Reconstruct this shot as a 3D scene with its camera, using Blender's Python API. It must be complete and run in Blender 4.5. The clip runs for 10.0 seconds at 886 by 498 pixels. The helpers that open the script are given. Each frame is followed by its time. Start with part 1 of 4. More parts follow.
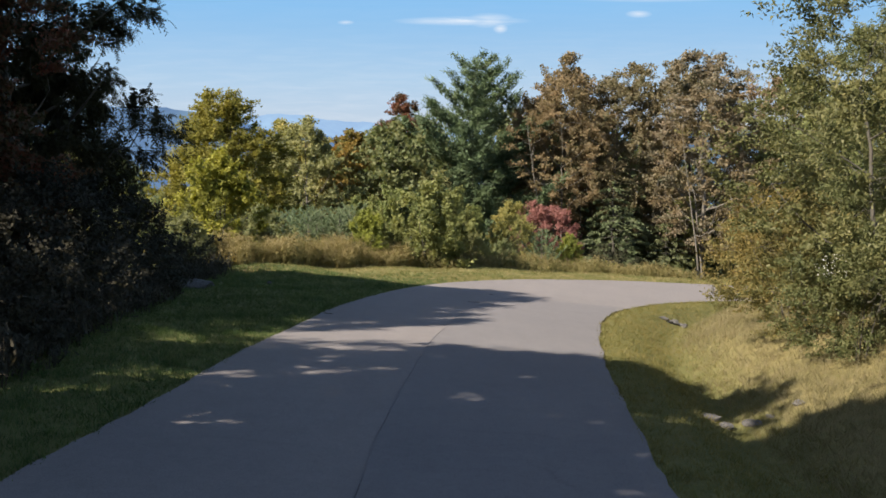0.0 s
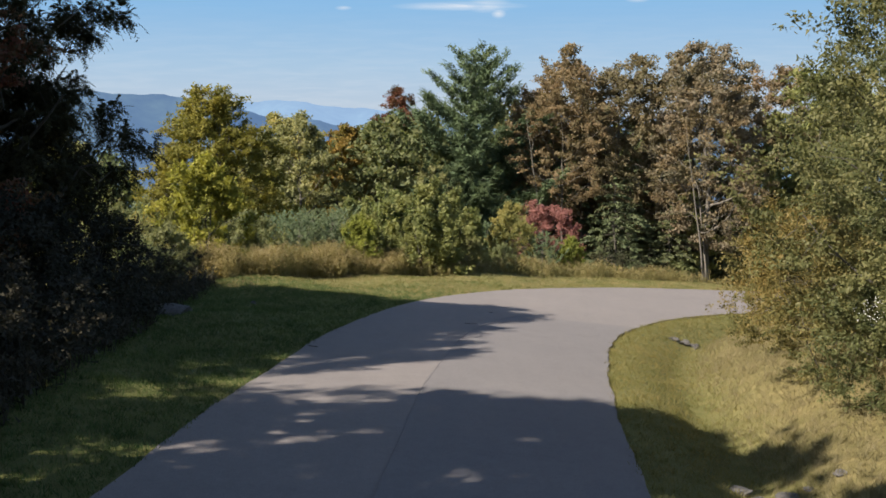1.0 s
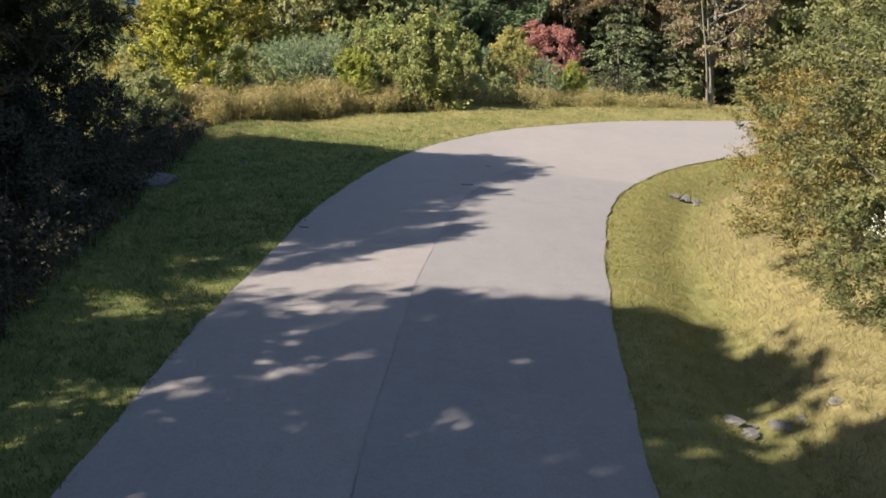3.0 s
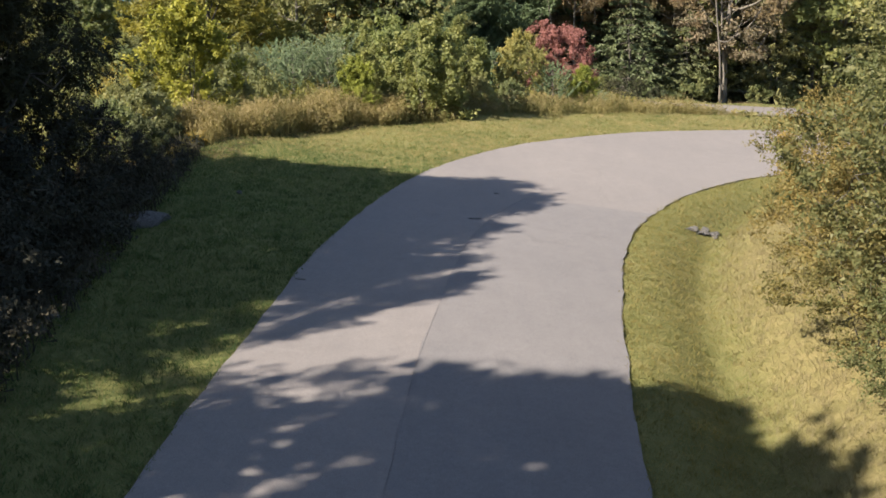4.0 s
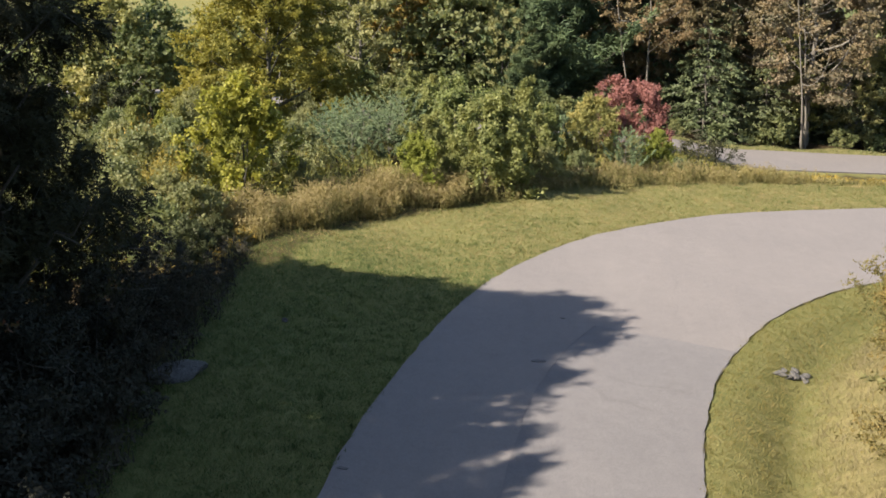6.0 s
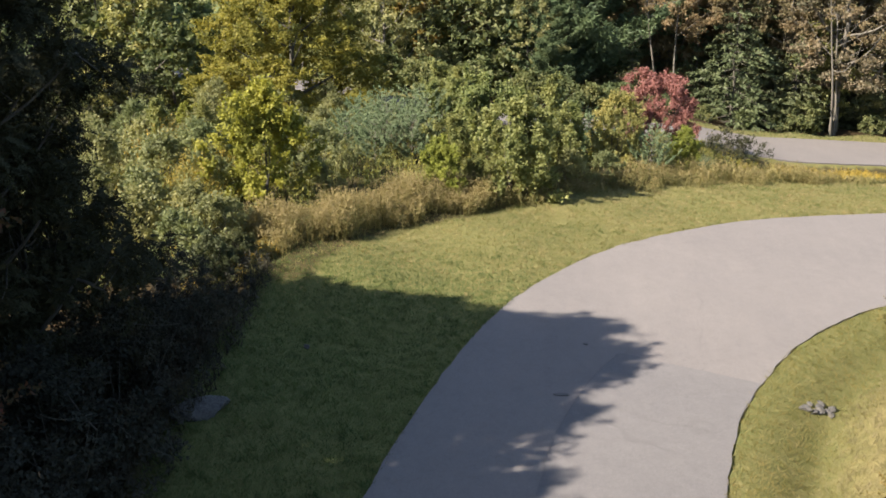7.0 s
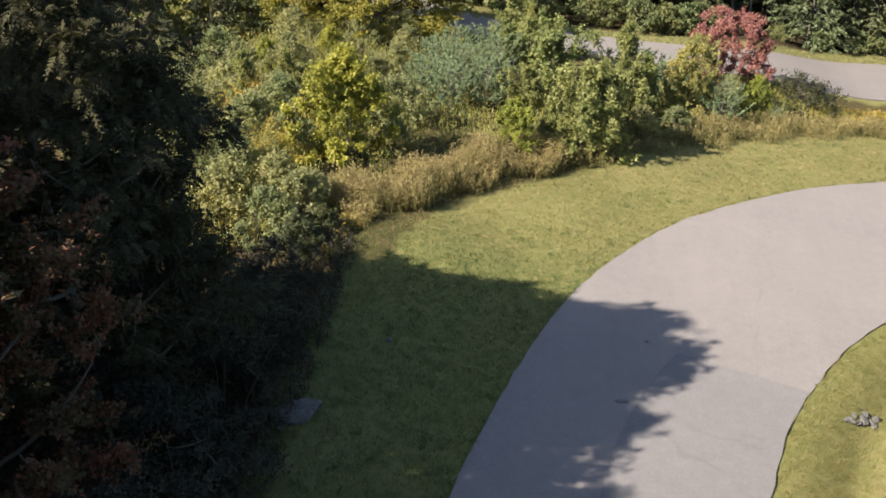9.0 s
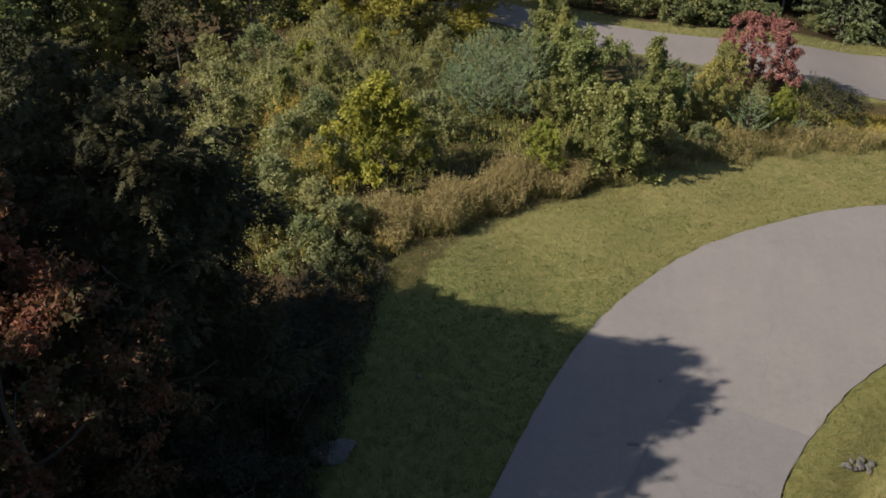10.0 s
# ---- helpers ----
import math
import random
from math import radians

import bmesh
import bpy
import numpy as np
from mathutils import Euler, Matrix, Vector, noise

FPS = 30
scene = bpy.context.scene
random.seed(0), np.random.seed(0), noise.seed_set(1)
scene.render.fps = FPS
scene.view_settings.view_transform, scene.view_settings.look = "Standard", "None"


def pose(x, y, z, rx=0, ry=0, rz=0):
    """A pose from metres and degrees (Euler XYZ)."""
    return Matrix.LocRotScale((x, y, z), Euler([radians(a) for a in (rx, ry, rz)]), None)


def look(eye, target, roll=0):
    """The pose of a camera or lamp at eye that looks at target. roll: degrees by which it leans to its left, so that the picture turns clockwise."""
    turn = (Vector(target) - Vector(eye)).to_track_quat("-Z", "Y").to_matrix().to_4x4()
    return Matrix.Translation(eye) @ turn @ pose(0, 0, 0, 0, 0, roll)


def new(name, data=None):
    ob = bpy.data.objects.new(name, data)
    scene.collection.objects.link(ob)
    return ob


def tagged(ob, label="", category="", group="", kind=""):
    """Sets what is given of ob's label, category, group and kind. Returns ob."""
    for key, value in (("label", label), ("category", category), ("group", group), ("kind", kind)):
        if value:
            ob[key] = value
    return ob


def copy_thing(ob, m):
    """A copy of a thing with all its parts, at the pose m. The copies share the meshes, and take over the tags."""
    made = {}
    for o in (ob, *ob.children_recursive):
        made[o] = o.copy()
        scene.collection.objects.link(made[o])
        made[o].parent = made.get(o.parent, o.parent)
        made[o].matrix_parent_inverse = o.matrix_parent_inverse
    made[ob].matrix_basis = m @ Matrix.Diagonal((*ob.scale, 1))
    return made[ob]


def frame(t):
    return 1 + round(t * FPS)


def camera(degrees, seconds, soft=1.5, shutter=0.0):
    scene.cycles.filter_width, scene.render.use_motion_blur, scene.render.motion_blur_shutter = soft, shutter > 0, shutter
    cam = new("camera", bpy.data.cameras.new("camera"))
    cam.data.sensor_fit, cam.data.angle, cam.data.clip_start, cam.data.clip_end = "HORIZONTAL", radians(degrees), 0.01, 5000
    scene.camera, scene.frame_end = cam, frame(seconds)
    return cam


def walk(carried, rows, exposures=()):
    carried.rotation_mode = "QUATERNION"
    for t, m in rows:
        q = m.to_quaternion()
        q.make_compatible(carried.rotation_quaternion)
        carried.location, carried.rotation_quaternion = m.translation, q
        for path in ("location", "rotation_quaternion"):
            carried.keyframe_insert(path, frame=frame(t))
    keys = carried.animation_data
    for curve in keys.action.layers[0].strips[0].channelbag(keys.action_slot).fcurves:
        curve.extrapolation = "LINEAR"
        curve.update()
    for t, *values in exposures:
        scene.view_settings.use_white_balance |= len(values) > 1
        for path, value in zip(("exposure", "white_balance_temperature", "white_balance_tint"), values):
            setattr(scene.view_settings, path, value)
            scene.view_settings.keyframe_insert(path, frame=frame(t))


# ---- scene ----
cam = camera(47.5, 10.0, soft=1.65)
METRES, EYE, TILT, LEAN, TURN = 19.0, 2.6, -5.5, 0.0, 0.0
ROWS = [
    (0.0, 0.0, 0.0, 0.0, 0.0, 0.0, -0.0),
    (0.5, 0.0025, 0.0552, 0.0258, -0.02, 0.01, 0.09),
    (1.0, 0.0048, 0.0977, 0.0444, -0.07, -0.8, 0.19),
    (1.5, 0.0074, 0.1146, 0.0592, -0.13, -4.71, 0.32),
    (2.0, 0.0097, 0.117, 0.075, -0.22, -7.98, 0.44),
    (2.5, 0.0127, 0.1206, 0.1021, -0.13, -10.69, 0.55),
    (4.0, 0.014, 0.2267, 0.1912, 0.34, -13.79, 0.4),
    (4.5, 0.0137, 0.2751, 0.2211, 0.92, -13.79, 0.34),
    (5.0, 0.0149, 0.3162, 0.2568, 2.23, -13.79, 0.22),
    (5.5, 0.015, 0.3477, 0.2965, 3.41, -13.8, 0.09),
    (7.0, 0.0102, 0.4063, 0.4114, 5.52, -16.32, -0.23),
    (7.5, 0.0069, 0.4067, 0.4572, 6.62, -18.47, -0.35),
    (8.0, 0.0013, 0.4003, 0.5114, 7.64, -20.84, -0.5),
    (8.5, -0.0061, 0.3944, 0.5632, 8.44, -22.75, -0.67),
    (9.0, -0.0129, 0.3887, 0.623, 9.35, -24.64, -0.85),
    (9.5, -0.0131, 0.3812, 0.709, 10.31, -26.51, -0.99),
    (10.0, -0.0106, 0.3741, 0.8025, 11.43, -28.37, -1.09),
]
walk(cam, [(t, pose(0, 0, EYE, TILT, LEAN, TURN) @ pose(METRES * x, METRES * y, METRES * z, 90 + pitch, roll, yaw)) for t, x, y, z, yaw, pitch, roll in ROWS],
     exposures=[(0.0, 1.44), (0.5, 1.37), (1.0, 1.31), (1.5, 1.51), (2.2, 1.97), (4.0, 1.78), (5.5, 1.72), (7.5, 1.85), (9.5, 1.9), (10.0, 0.98)])

# ---- daylight: afternoon sun from the left of the road, clear sky ----
SUN_EL, SUN_TO = 39.3, Vector((1.0, 0.65, 0.0)).normalized()
sun_way = Vector((SUN_TO.x * math.cos(radians(SUN_EL)), SUN_TO.y * math.cos(radians(SUN_EL)), -math.sin(radians(SUN_EL))))
sun = new("sun", bpy.data.lights.new("sun", "SUN"))
sun.data.energy, sun.data.angle, sun.data.color = 4.75, radians(0.55), (1.0, 0.875, 0.745)
sun.matrix_world = look((-40, -5, 40), Vector((-40, -5, 40)) + sun_way)

world = bpy.data.worlds.new("sky")
scene.world = world
world.use_nodes = True


class Nodes:
    """Short hand for building node trees."""

    def __init__(self, tree):
        self.tree = tree
        tree.nodes.clear()

    def add(self, kind, **inputs):
        n = self.tree.nodes.new(kind)
        for k, v in inputs.items():
            self.plug(n.inputs[k.replace("_", " ")], v)
        return n

    def plug(self, socket, v):
        if isinstance(v, bpy.types.NodeSocket):
            self.tree.links.new(v, socket)
        elif v is not None:
            socket.default_value = v

    def math(self, op, a, b=0.0, clamp=False):
        n = self.tree.nodes.new("ShaderNodeMath")
        n.operation, n.use_clamp = op, clamp
        self.plug(n.inputs[0], a)
        self.plug(n.inputs[1], b)
        return n.outputs[0]

    def mix(self, f, a, b, blend="MIX"):
        n = self.tree.nodes.new("ShaderNodeMix")
        n.data_type, n.blend_type = "RGBA", blend
        self.plug(n.inputs[0], f)
        self.plug(n.inputs[6], a)
        self.plug(n.inputs[7], b)
        return n.outputs[2]

    def ramp(self, f, stops, smooth=False):
        n = self.tree.nodes.new("ShaderNodeValToRGB")
        n.color_ramp.interpolation = "EASE" if smooth else "LINEAR"
        while len(n.color_ramp.elements) < len(stops):
            n.color_ramp.elements.new(0.5)
        for e, (p, c) in zip(n.color_ramp.elements, stops):
            e.position, e.color = p, (*c, 1) if len(c) == 3 else c
        self.plug(n.inputs[0], f)
        return n.outputs[0]

    def noise(self, scale, detail=4.0, rough=0.55, vec=None, distortion=0.0):
        n = self.tree.nodes.new("ShaderNodeTexNoise")
        n.inputs["Scale"].default_value, n.inputs["Detail"].default_value = scale, detail
        n.inputs["Roughness"].default_value, n.inputs["Distortion"].default_value = rough, distortion
        if vec is not None:
            self.plug(n.inputs["Vector"], vec)
        return n.outputs["Fac"]


def build_sky():
    n = Nodes(world.node_tree)
    sky = n.add("ShaderNodeTexSky")
    sky.sky_type, sky.sun_disc, sky.sun_elevation, sky.sun_rotation = "NISHITA", False, radians(SUN_EL), radians(237)
    sky.altitude, sky.air_density, sky.dust_density, sky.ozone_density = 1000.0, 1.0, 1.6, 1.0
    way = n.add("ShaderNodeTexCoord").outputs["Generated"]
    sep = n.add("ShaderNodeSeparateXYZ", Vector=way)
    ahead = n.math("MAXIMUM", sep.outputs[1], 0.05)
    u, v = n.math("DIVIDE", sep.outputs[0], ahead), n.math("DIVIDE", sep.outputs[2], ahead)
    uv = n.add("ShaderNodeCombineXYZ", X=n.math("MULTIPLY", u, 6.0), Y=n.math("MULTIPLY", v, 60.0)).outputs[0]
    wisps = n.noise(3.0, 5.0, 0.6, uv, 0.4)

    def puff(cu, cv, su, sv):
        a = n.math("DIVIDE", n.math("SUBTRACT", u, cu), su)
        b = n.math("DIVIDE", n.math("SUBTRACT", v, cv), sv)
        r = n.math("ADD", n.math("MULTIPLY", a, a), n.math("MULTIPLY", b, b))
        return n.math("SUBTRACT", 1.0, n.math("SQRT", r), True)
    # thin streaks of cloud, and a faint veil low down
    total = puff(0.018, 0.1275, 0.07, 0.005)
    for c in ((0.046, 0.128, 0.026, 0.008), (0.20, 0.151, 0.09, 0.006), (0.191, 0.134, 0.014, 0.004), (-0.095, 0.126, 0.009, 0.0025), (0.056, 0.1205, 0.008, 0.006)):
        total = n.math("MAXIMUM", total, puff(*c))
    body = n.math("MULTIPLY", total, n.math("ADD", n.math("MULTIPLY", wisps, 1.7), -0.3), True)
    veil = n.math("MULTIPLY", n.ramp(wisps, [(0.42, (0, 0, 0)), (0.75, (1, 1, 1))]), n.ramp(v, [(0.02, (0.35, 0.35, 0.35)), (0.12, (0.04, 0.04, 0.04))]))
    cloud = n.math("MAXIMUM", body, n.math("MULTIPLY", veil, 0.6))
    # pale haze over the horizon, thinning upwards
    haze = n.ramp(sep.outputs[2], [(0.0, (3.2, 3.5, 3.9)), (0.07, (2.3, 3.25, 4.25)), (0.15, (1.12, 2.62, 4.45)), (0.3, (0.9, 2.1, 4.2))])
    thick = n.ramp(sep.outputs[2], [(0.12, (1, 1, 1)), (0.45, (0, 0, 0))])
    above = n.mix(1.0, sky.outputs[0], (1.09, 0.99, 0.92, 1), "MULTIPLY")
    col = n.mix(cloud, n.mix(thick, above, haze), (4.9, 5.0, 5.2, 1))
    bg = n.add("ShaderNodeBackground", Color=col, Strength=0.072)
    out = n.add("ShaderNodeOutputWorld")
    n.tree.links.new(bg.outputs[0], out.inputs[0])


build_sky()


# ---- materials ----
def material(name):
    m = bpy.data.materials.new(name)
    m.use_nodes = True
    return m, Nodes(m.node_tree)


def finish(n, shader):
    n.tree.links.new(shader, n.add("ShaderNodeOutputMaterial").inputs[0])


def leaf_material(name, colours, clear=0.4, rough=0.6, patch=0.6, spread=0.34, broad=0.0):
    """Leaves: each one takes a colour of its own, with drifts of colour through the crown, and lets light through."""
    m, n = material(name)
    rnd = n.add("ShaderNodeNewGeometry").outputs["Random Per Island"]
    pos = n.add("ShaderNodeTexCoord").outputs["Object"]
    drift = n.noise(patch, 3.0, 0.6, pos)
    f = n.math("ADD", n.math("MULTIPLY", rnd, spread), n.math("MULTIPLY", n.math("SUBTRACT", drift, 0.5), 1.5))
    if broad:
        f = n.math("ADD", f, n.math("MULTIPLY", n.math("SUBTRACT", n.noise(0.7, 4.0, 0.65, pos), 0.5), broad))
    f = n.math("ADD", f, 0.46 - spread / 2, True)
    stops = [(i / max(1, len(colours) - 1), c) for i, c in enumerate(colours)]
    own = n.ramp(n.add("ShaderNodeObjectInfo").outputs["Random"], [(0.0, (0.82, 0.94, 0.94)), (0.5, (0.97, 1.0, 1.0)), (1.0, (1.06, 1.02, 0.93))])
    col = n.mix(1.0, n.ramp(f, stops), own, "MULTIPLY")
    p = n.add("ShaderNodeBsdfPrincipled", Base_Color=col, Roughness=rough)
    p.inputs["Specular IOR Level"].default_value = 0.2
    tl = n.add("ShaderNodeBsdfTranslucent", Color=n.mix(1.0, col, (1.2, 1.2, 0.8, 1), "MULTIPLY"))
    mx = n.add("ShaderNodeMixShader", Fac=clear)
    n.tree.links.new(p.outputs[0], mx.inputs[1])
    n.tree.links.new(tl.outputs[0], mx.inputs[2])
    finish(n, mx.outputs[0])
    return m


def bark_material(name, dark, light):
    m, n = material(name)
    pos = n.add("ShaderNodeTexCoord").outputs["Object"]
    stretched = n.add("ShaderNodeMapping", Vector=pos, Scale=(9, 9, 1.6)).outputs[0]
    a, b = n.noise(2.0, 6.0, 0.65, stretched), n.noise(1.3, 2.0, 0.5, pos)
    col = n.mix(n.math("MULTIPLY", b, 0.4), n.ramp(a, [(0.3, dark), (0.7, light)]), (0.16, 0.17, 0.13, 1))
    bump = n.add("ShaderNodeBump", Strength=0.6, Distance=0.03, Height=a)
    p = n.add("ShaderNodeBsdfPrincipled", Base_Color=col, Roughness=0.9, Normal=bump.outputs[0])
    finish(n, p.outputs[0])
    return m


def asphalt_material(name, tone, seed):
    """Worn asphalt: grit, drifting stains, faint wheel tracks and hairline cracks."""
    m, n = material(name)
    pos = n.add("ShaderNodeTexCoord").outputs["Object"]
    at = n.add("ShaderNodeMapping", Vector=pos, Location=(seed, seed * 2, 0)).outputs[0]
    grit = n.noise(70.0, 3.0, 0.7, at)
    mid = n.noise(3.0, 5.0, 0.6, at)
    big = n.noise(0.35, 4.0, 0.55, at, 0.3)
    long = n.noise(1.6, 4.0, 0.6, n.add("ShaderNodeMapping", Vector=at, Scale=(1.6, 0.12, 1)).outputs[0])
    r, g, b = tone
    col = n.ramp(n.math("ADD", n.math("MULTIPLY", big, 0.6), n.math("MULTIPLY", long, 0.4)), [(0.3, (r * 0.92, g * 0.92, b * 0.93)), (0.7, (r * 1.08, g * 1.07, b * 1.06))])
    col = n.mix(1.0, col, n.ramp(mid, [(0.25, (0.93, 0.93, 0.93)), (0.75, (1.05, 1.05, 1.05))]), "MULTIPLY")
    col = n.mix(1.0, col, n.ramp(n.noise(13.0, 5.0, 0.7, at), [(0.3, (0.92, 0.92, 0.92)), (0.7, (1.07, 1.07, 1.06))]), "MULTIPLY")
    col = n.mix(1.0, col, n.ramp(grit, [(0.3, (0.72, 0.72, 0.72)), (0.7, (1.22, 1.22, 1.2))]), "MULTIPLY")
    cr = n.add("ShaderNodeTexVoronoi", Vector=n.mix(0.35, at, n.add("ShaderNodeTexNoise", Vector=at, Scale=0.9).outputs["Color"]), Scale=0.16)
    cr.feature = "DISTANCE_TO_EDGE"
    crack = n.math("MULTIPLY", n.ramp(cr.outputs["Distance"], [(0.0, (1, 1, 1)), (0.004, (0, 0, 0))]), n.ramp(n.noise(0.5, 2.0, 0.5, at), [(0.5, (0, 0, 0)), (0.6, (0.16, 0.16, 0.16))]))
    col = n.mix(crack, col, (0.045, 0.043, 0.042, 1))
    bump = n.add("ShaderNodeBump", Strength=0.35, Distance=0.01, Height=n.math("SUBTRACT", grit, crack))
    p = n.add("ShaderNodeBsdfPrincipled", Base_Color=col, Roughness=0.88, Normal=bump.outputs[0])
    p.inputs["Specular IOR Level"].default_value = 0.3
    finish(n, p.outputs[0])
    return m


def ground_material():
    """Turf, dry grass, leaf litter and worn earth, by what covers the ground there."""
    m, n = material("turf")
    pos = n.add("ShaderNodeTexCoord").outputs["Object"]
    fine, mid, big = n.noise(22.0, 5.0, 0.8, pos), n.noise(3.6, 4.0, 0.65, pos), n.noise(0.22, 3.0, 0.5, pos)
    green = n.ramp(n.math("ADD", n.math("MULTIPLY", fine, 0.5), n.math("MULTIPLY", mid, 0.5)), [(0.3, (0.090, 0.100, 0.034)), (0.52, (0.130, 0.138, 0.048)), (0.72, (0.170, 0.166, 0.064))])
    dry = n.ramp(n.math("ADD", n.math("MULTIPLY", fine, 0.5), n.math("MULTIPLY", mid, 0.5)), [(0.3, (0.150, 0.128, 0.054)), (0.52, (0.205, 0.174, 0.078)), (0.72, (0.25, 0.21, 0.10))])
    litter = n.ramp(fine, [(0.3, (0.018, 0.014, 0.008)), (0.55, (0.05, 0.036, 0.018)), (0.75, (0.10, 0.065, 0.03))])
    zones = [n.add("ShaderNodeAttribute"), n.add("ShaderNodeAttribute")]
    zones[0].attribute_name, zones[1].attribute_name = "dry", "wood"
    dryness, wood = zones[0].outputs["Fac"], zones[1].outputs["Fac"]
    d = n.math("ADD", dryness, n.math("MULTIPLY", n.math("SUBTRACT", mid, 0.5), 0.9), True)
    d = n.math("ADD", d, n.math("MULTIPLY", n.math("SUBTRACT", big, 0.5), 0.6), True)
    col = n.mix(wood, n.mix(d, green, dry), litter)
    bump = n.add("ShaderNodeBump", Strength=0.8, Distance=0.05, Height=fine)
    p = n.add("ShaderNodeBsdfPrincipled", Base_Color=col, Roughness=0.95, Normal=bump.outputs[0])
    p.inputs["Specular IOR Level"].default_value = 0.1
    finish(n, p.outputs[0])
    return m


def stone_material(name, tone):
    m, n = material(name)
    pos = n.add("ShaderNodeTexCoord").outputs["Object"]
    a, b = n.noise(9.0, 6.0, 0.7, pos), n.noise(2.5, 3.0, 0.5, pos)
    rnd = n.add("ShaderNodeObjectInfo").outputs["Random"]
    col = n.mix(n.math("MULTIPLY", b, 0.5), n.ramp(a, [(0.3, (0.022 * tone, 0.022 * tone, 0.021 * tone)), (0.7, (0.13 * tone, 0.125 * tone, 0.118 * tone))]), n.ramp(rnd, [(0, (0.04 * tone, 0.04 * tone, 0.038 * tone)), (1, (0.14 * tone, 0.135 * tone, 0.128 * tone))]))
    bump = n.add("ShaderNodeBump", Strength=1.0, Distance=0.08, Height=a)
    p = n.add("ShaderNodeBsdfPrincipled", Base_Color=col, Roughness=0.9, Normal=bump.outputs[0])
    finish(n, p.outputs[0])
    return m


def ridge_material(name, wood, haze_glow):
    """Wooded mountains miles off; the blue haze before them is added as emission."""
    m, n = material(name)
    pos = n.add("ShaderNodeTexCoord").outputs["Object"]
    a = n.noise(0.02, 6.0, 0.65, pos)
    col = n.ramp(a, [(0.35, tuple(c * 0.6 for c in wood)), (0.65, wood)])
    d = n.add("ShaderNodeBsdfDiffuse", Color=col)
    e = n.add("ShaderNodeEmission", Color=(*haze_glow, 1), Strength=1.0)
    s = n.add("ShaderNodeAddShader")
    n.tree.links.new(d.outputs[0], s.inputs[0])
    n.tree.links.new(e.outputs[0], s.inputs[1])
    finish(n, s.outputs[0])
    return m


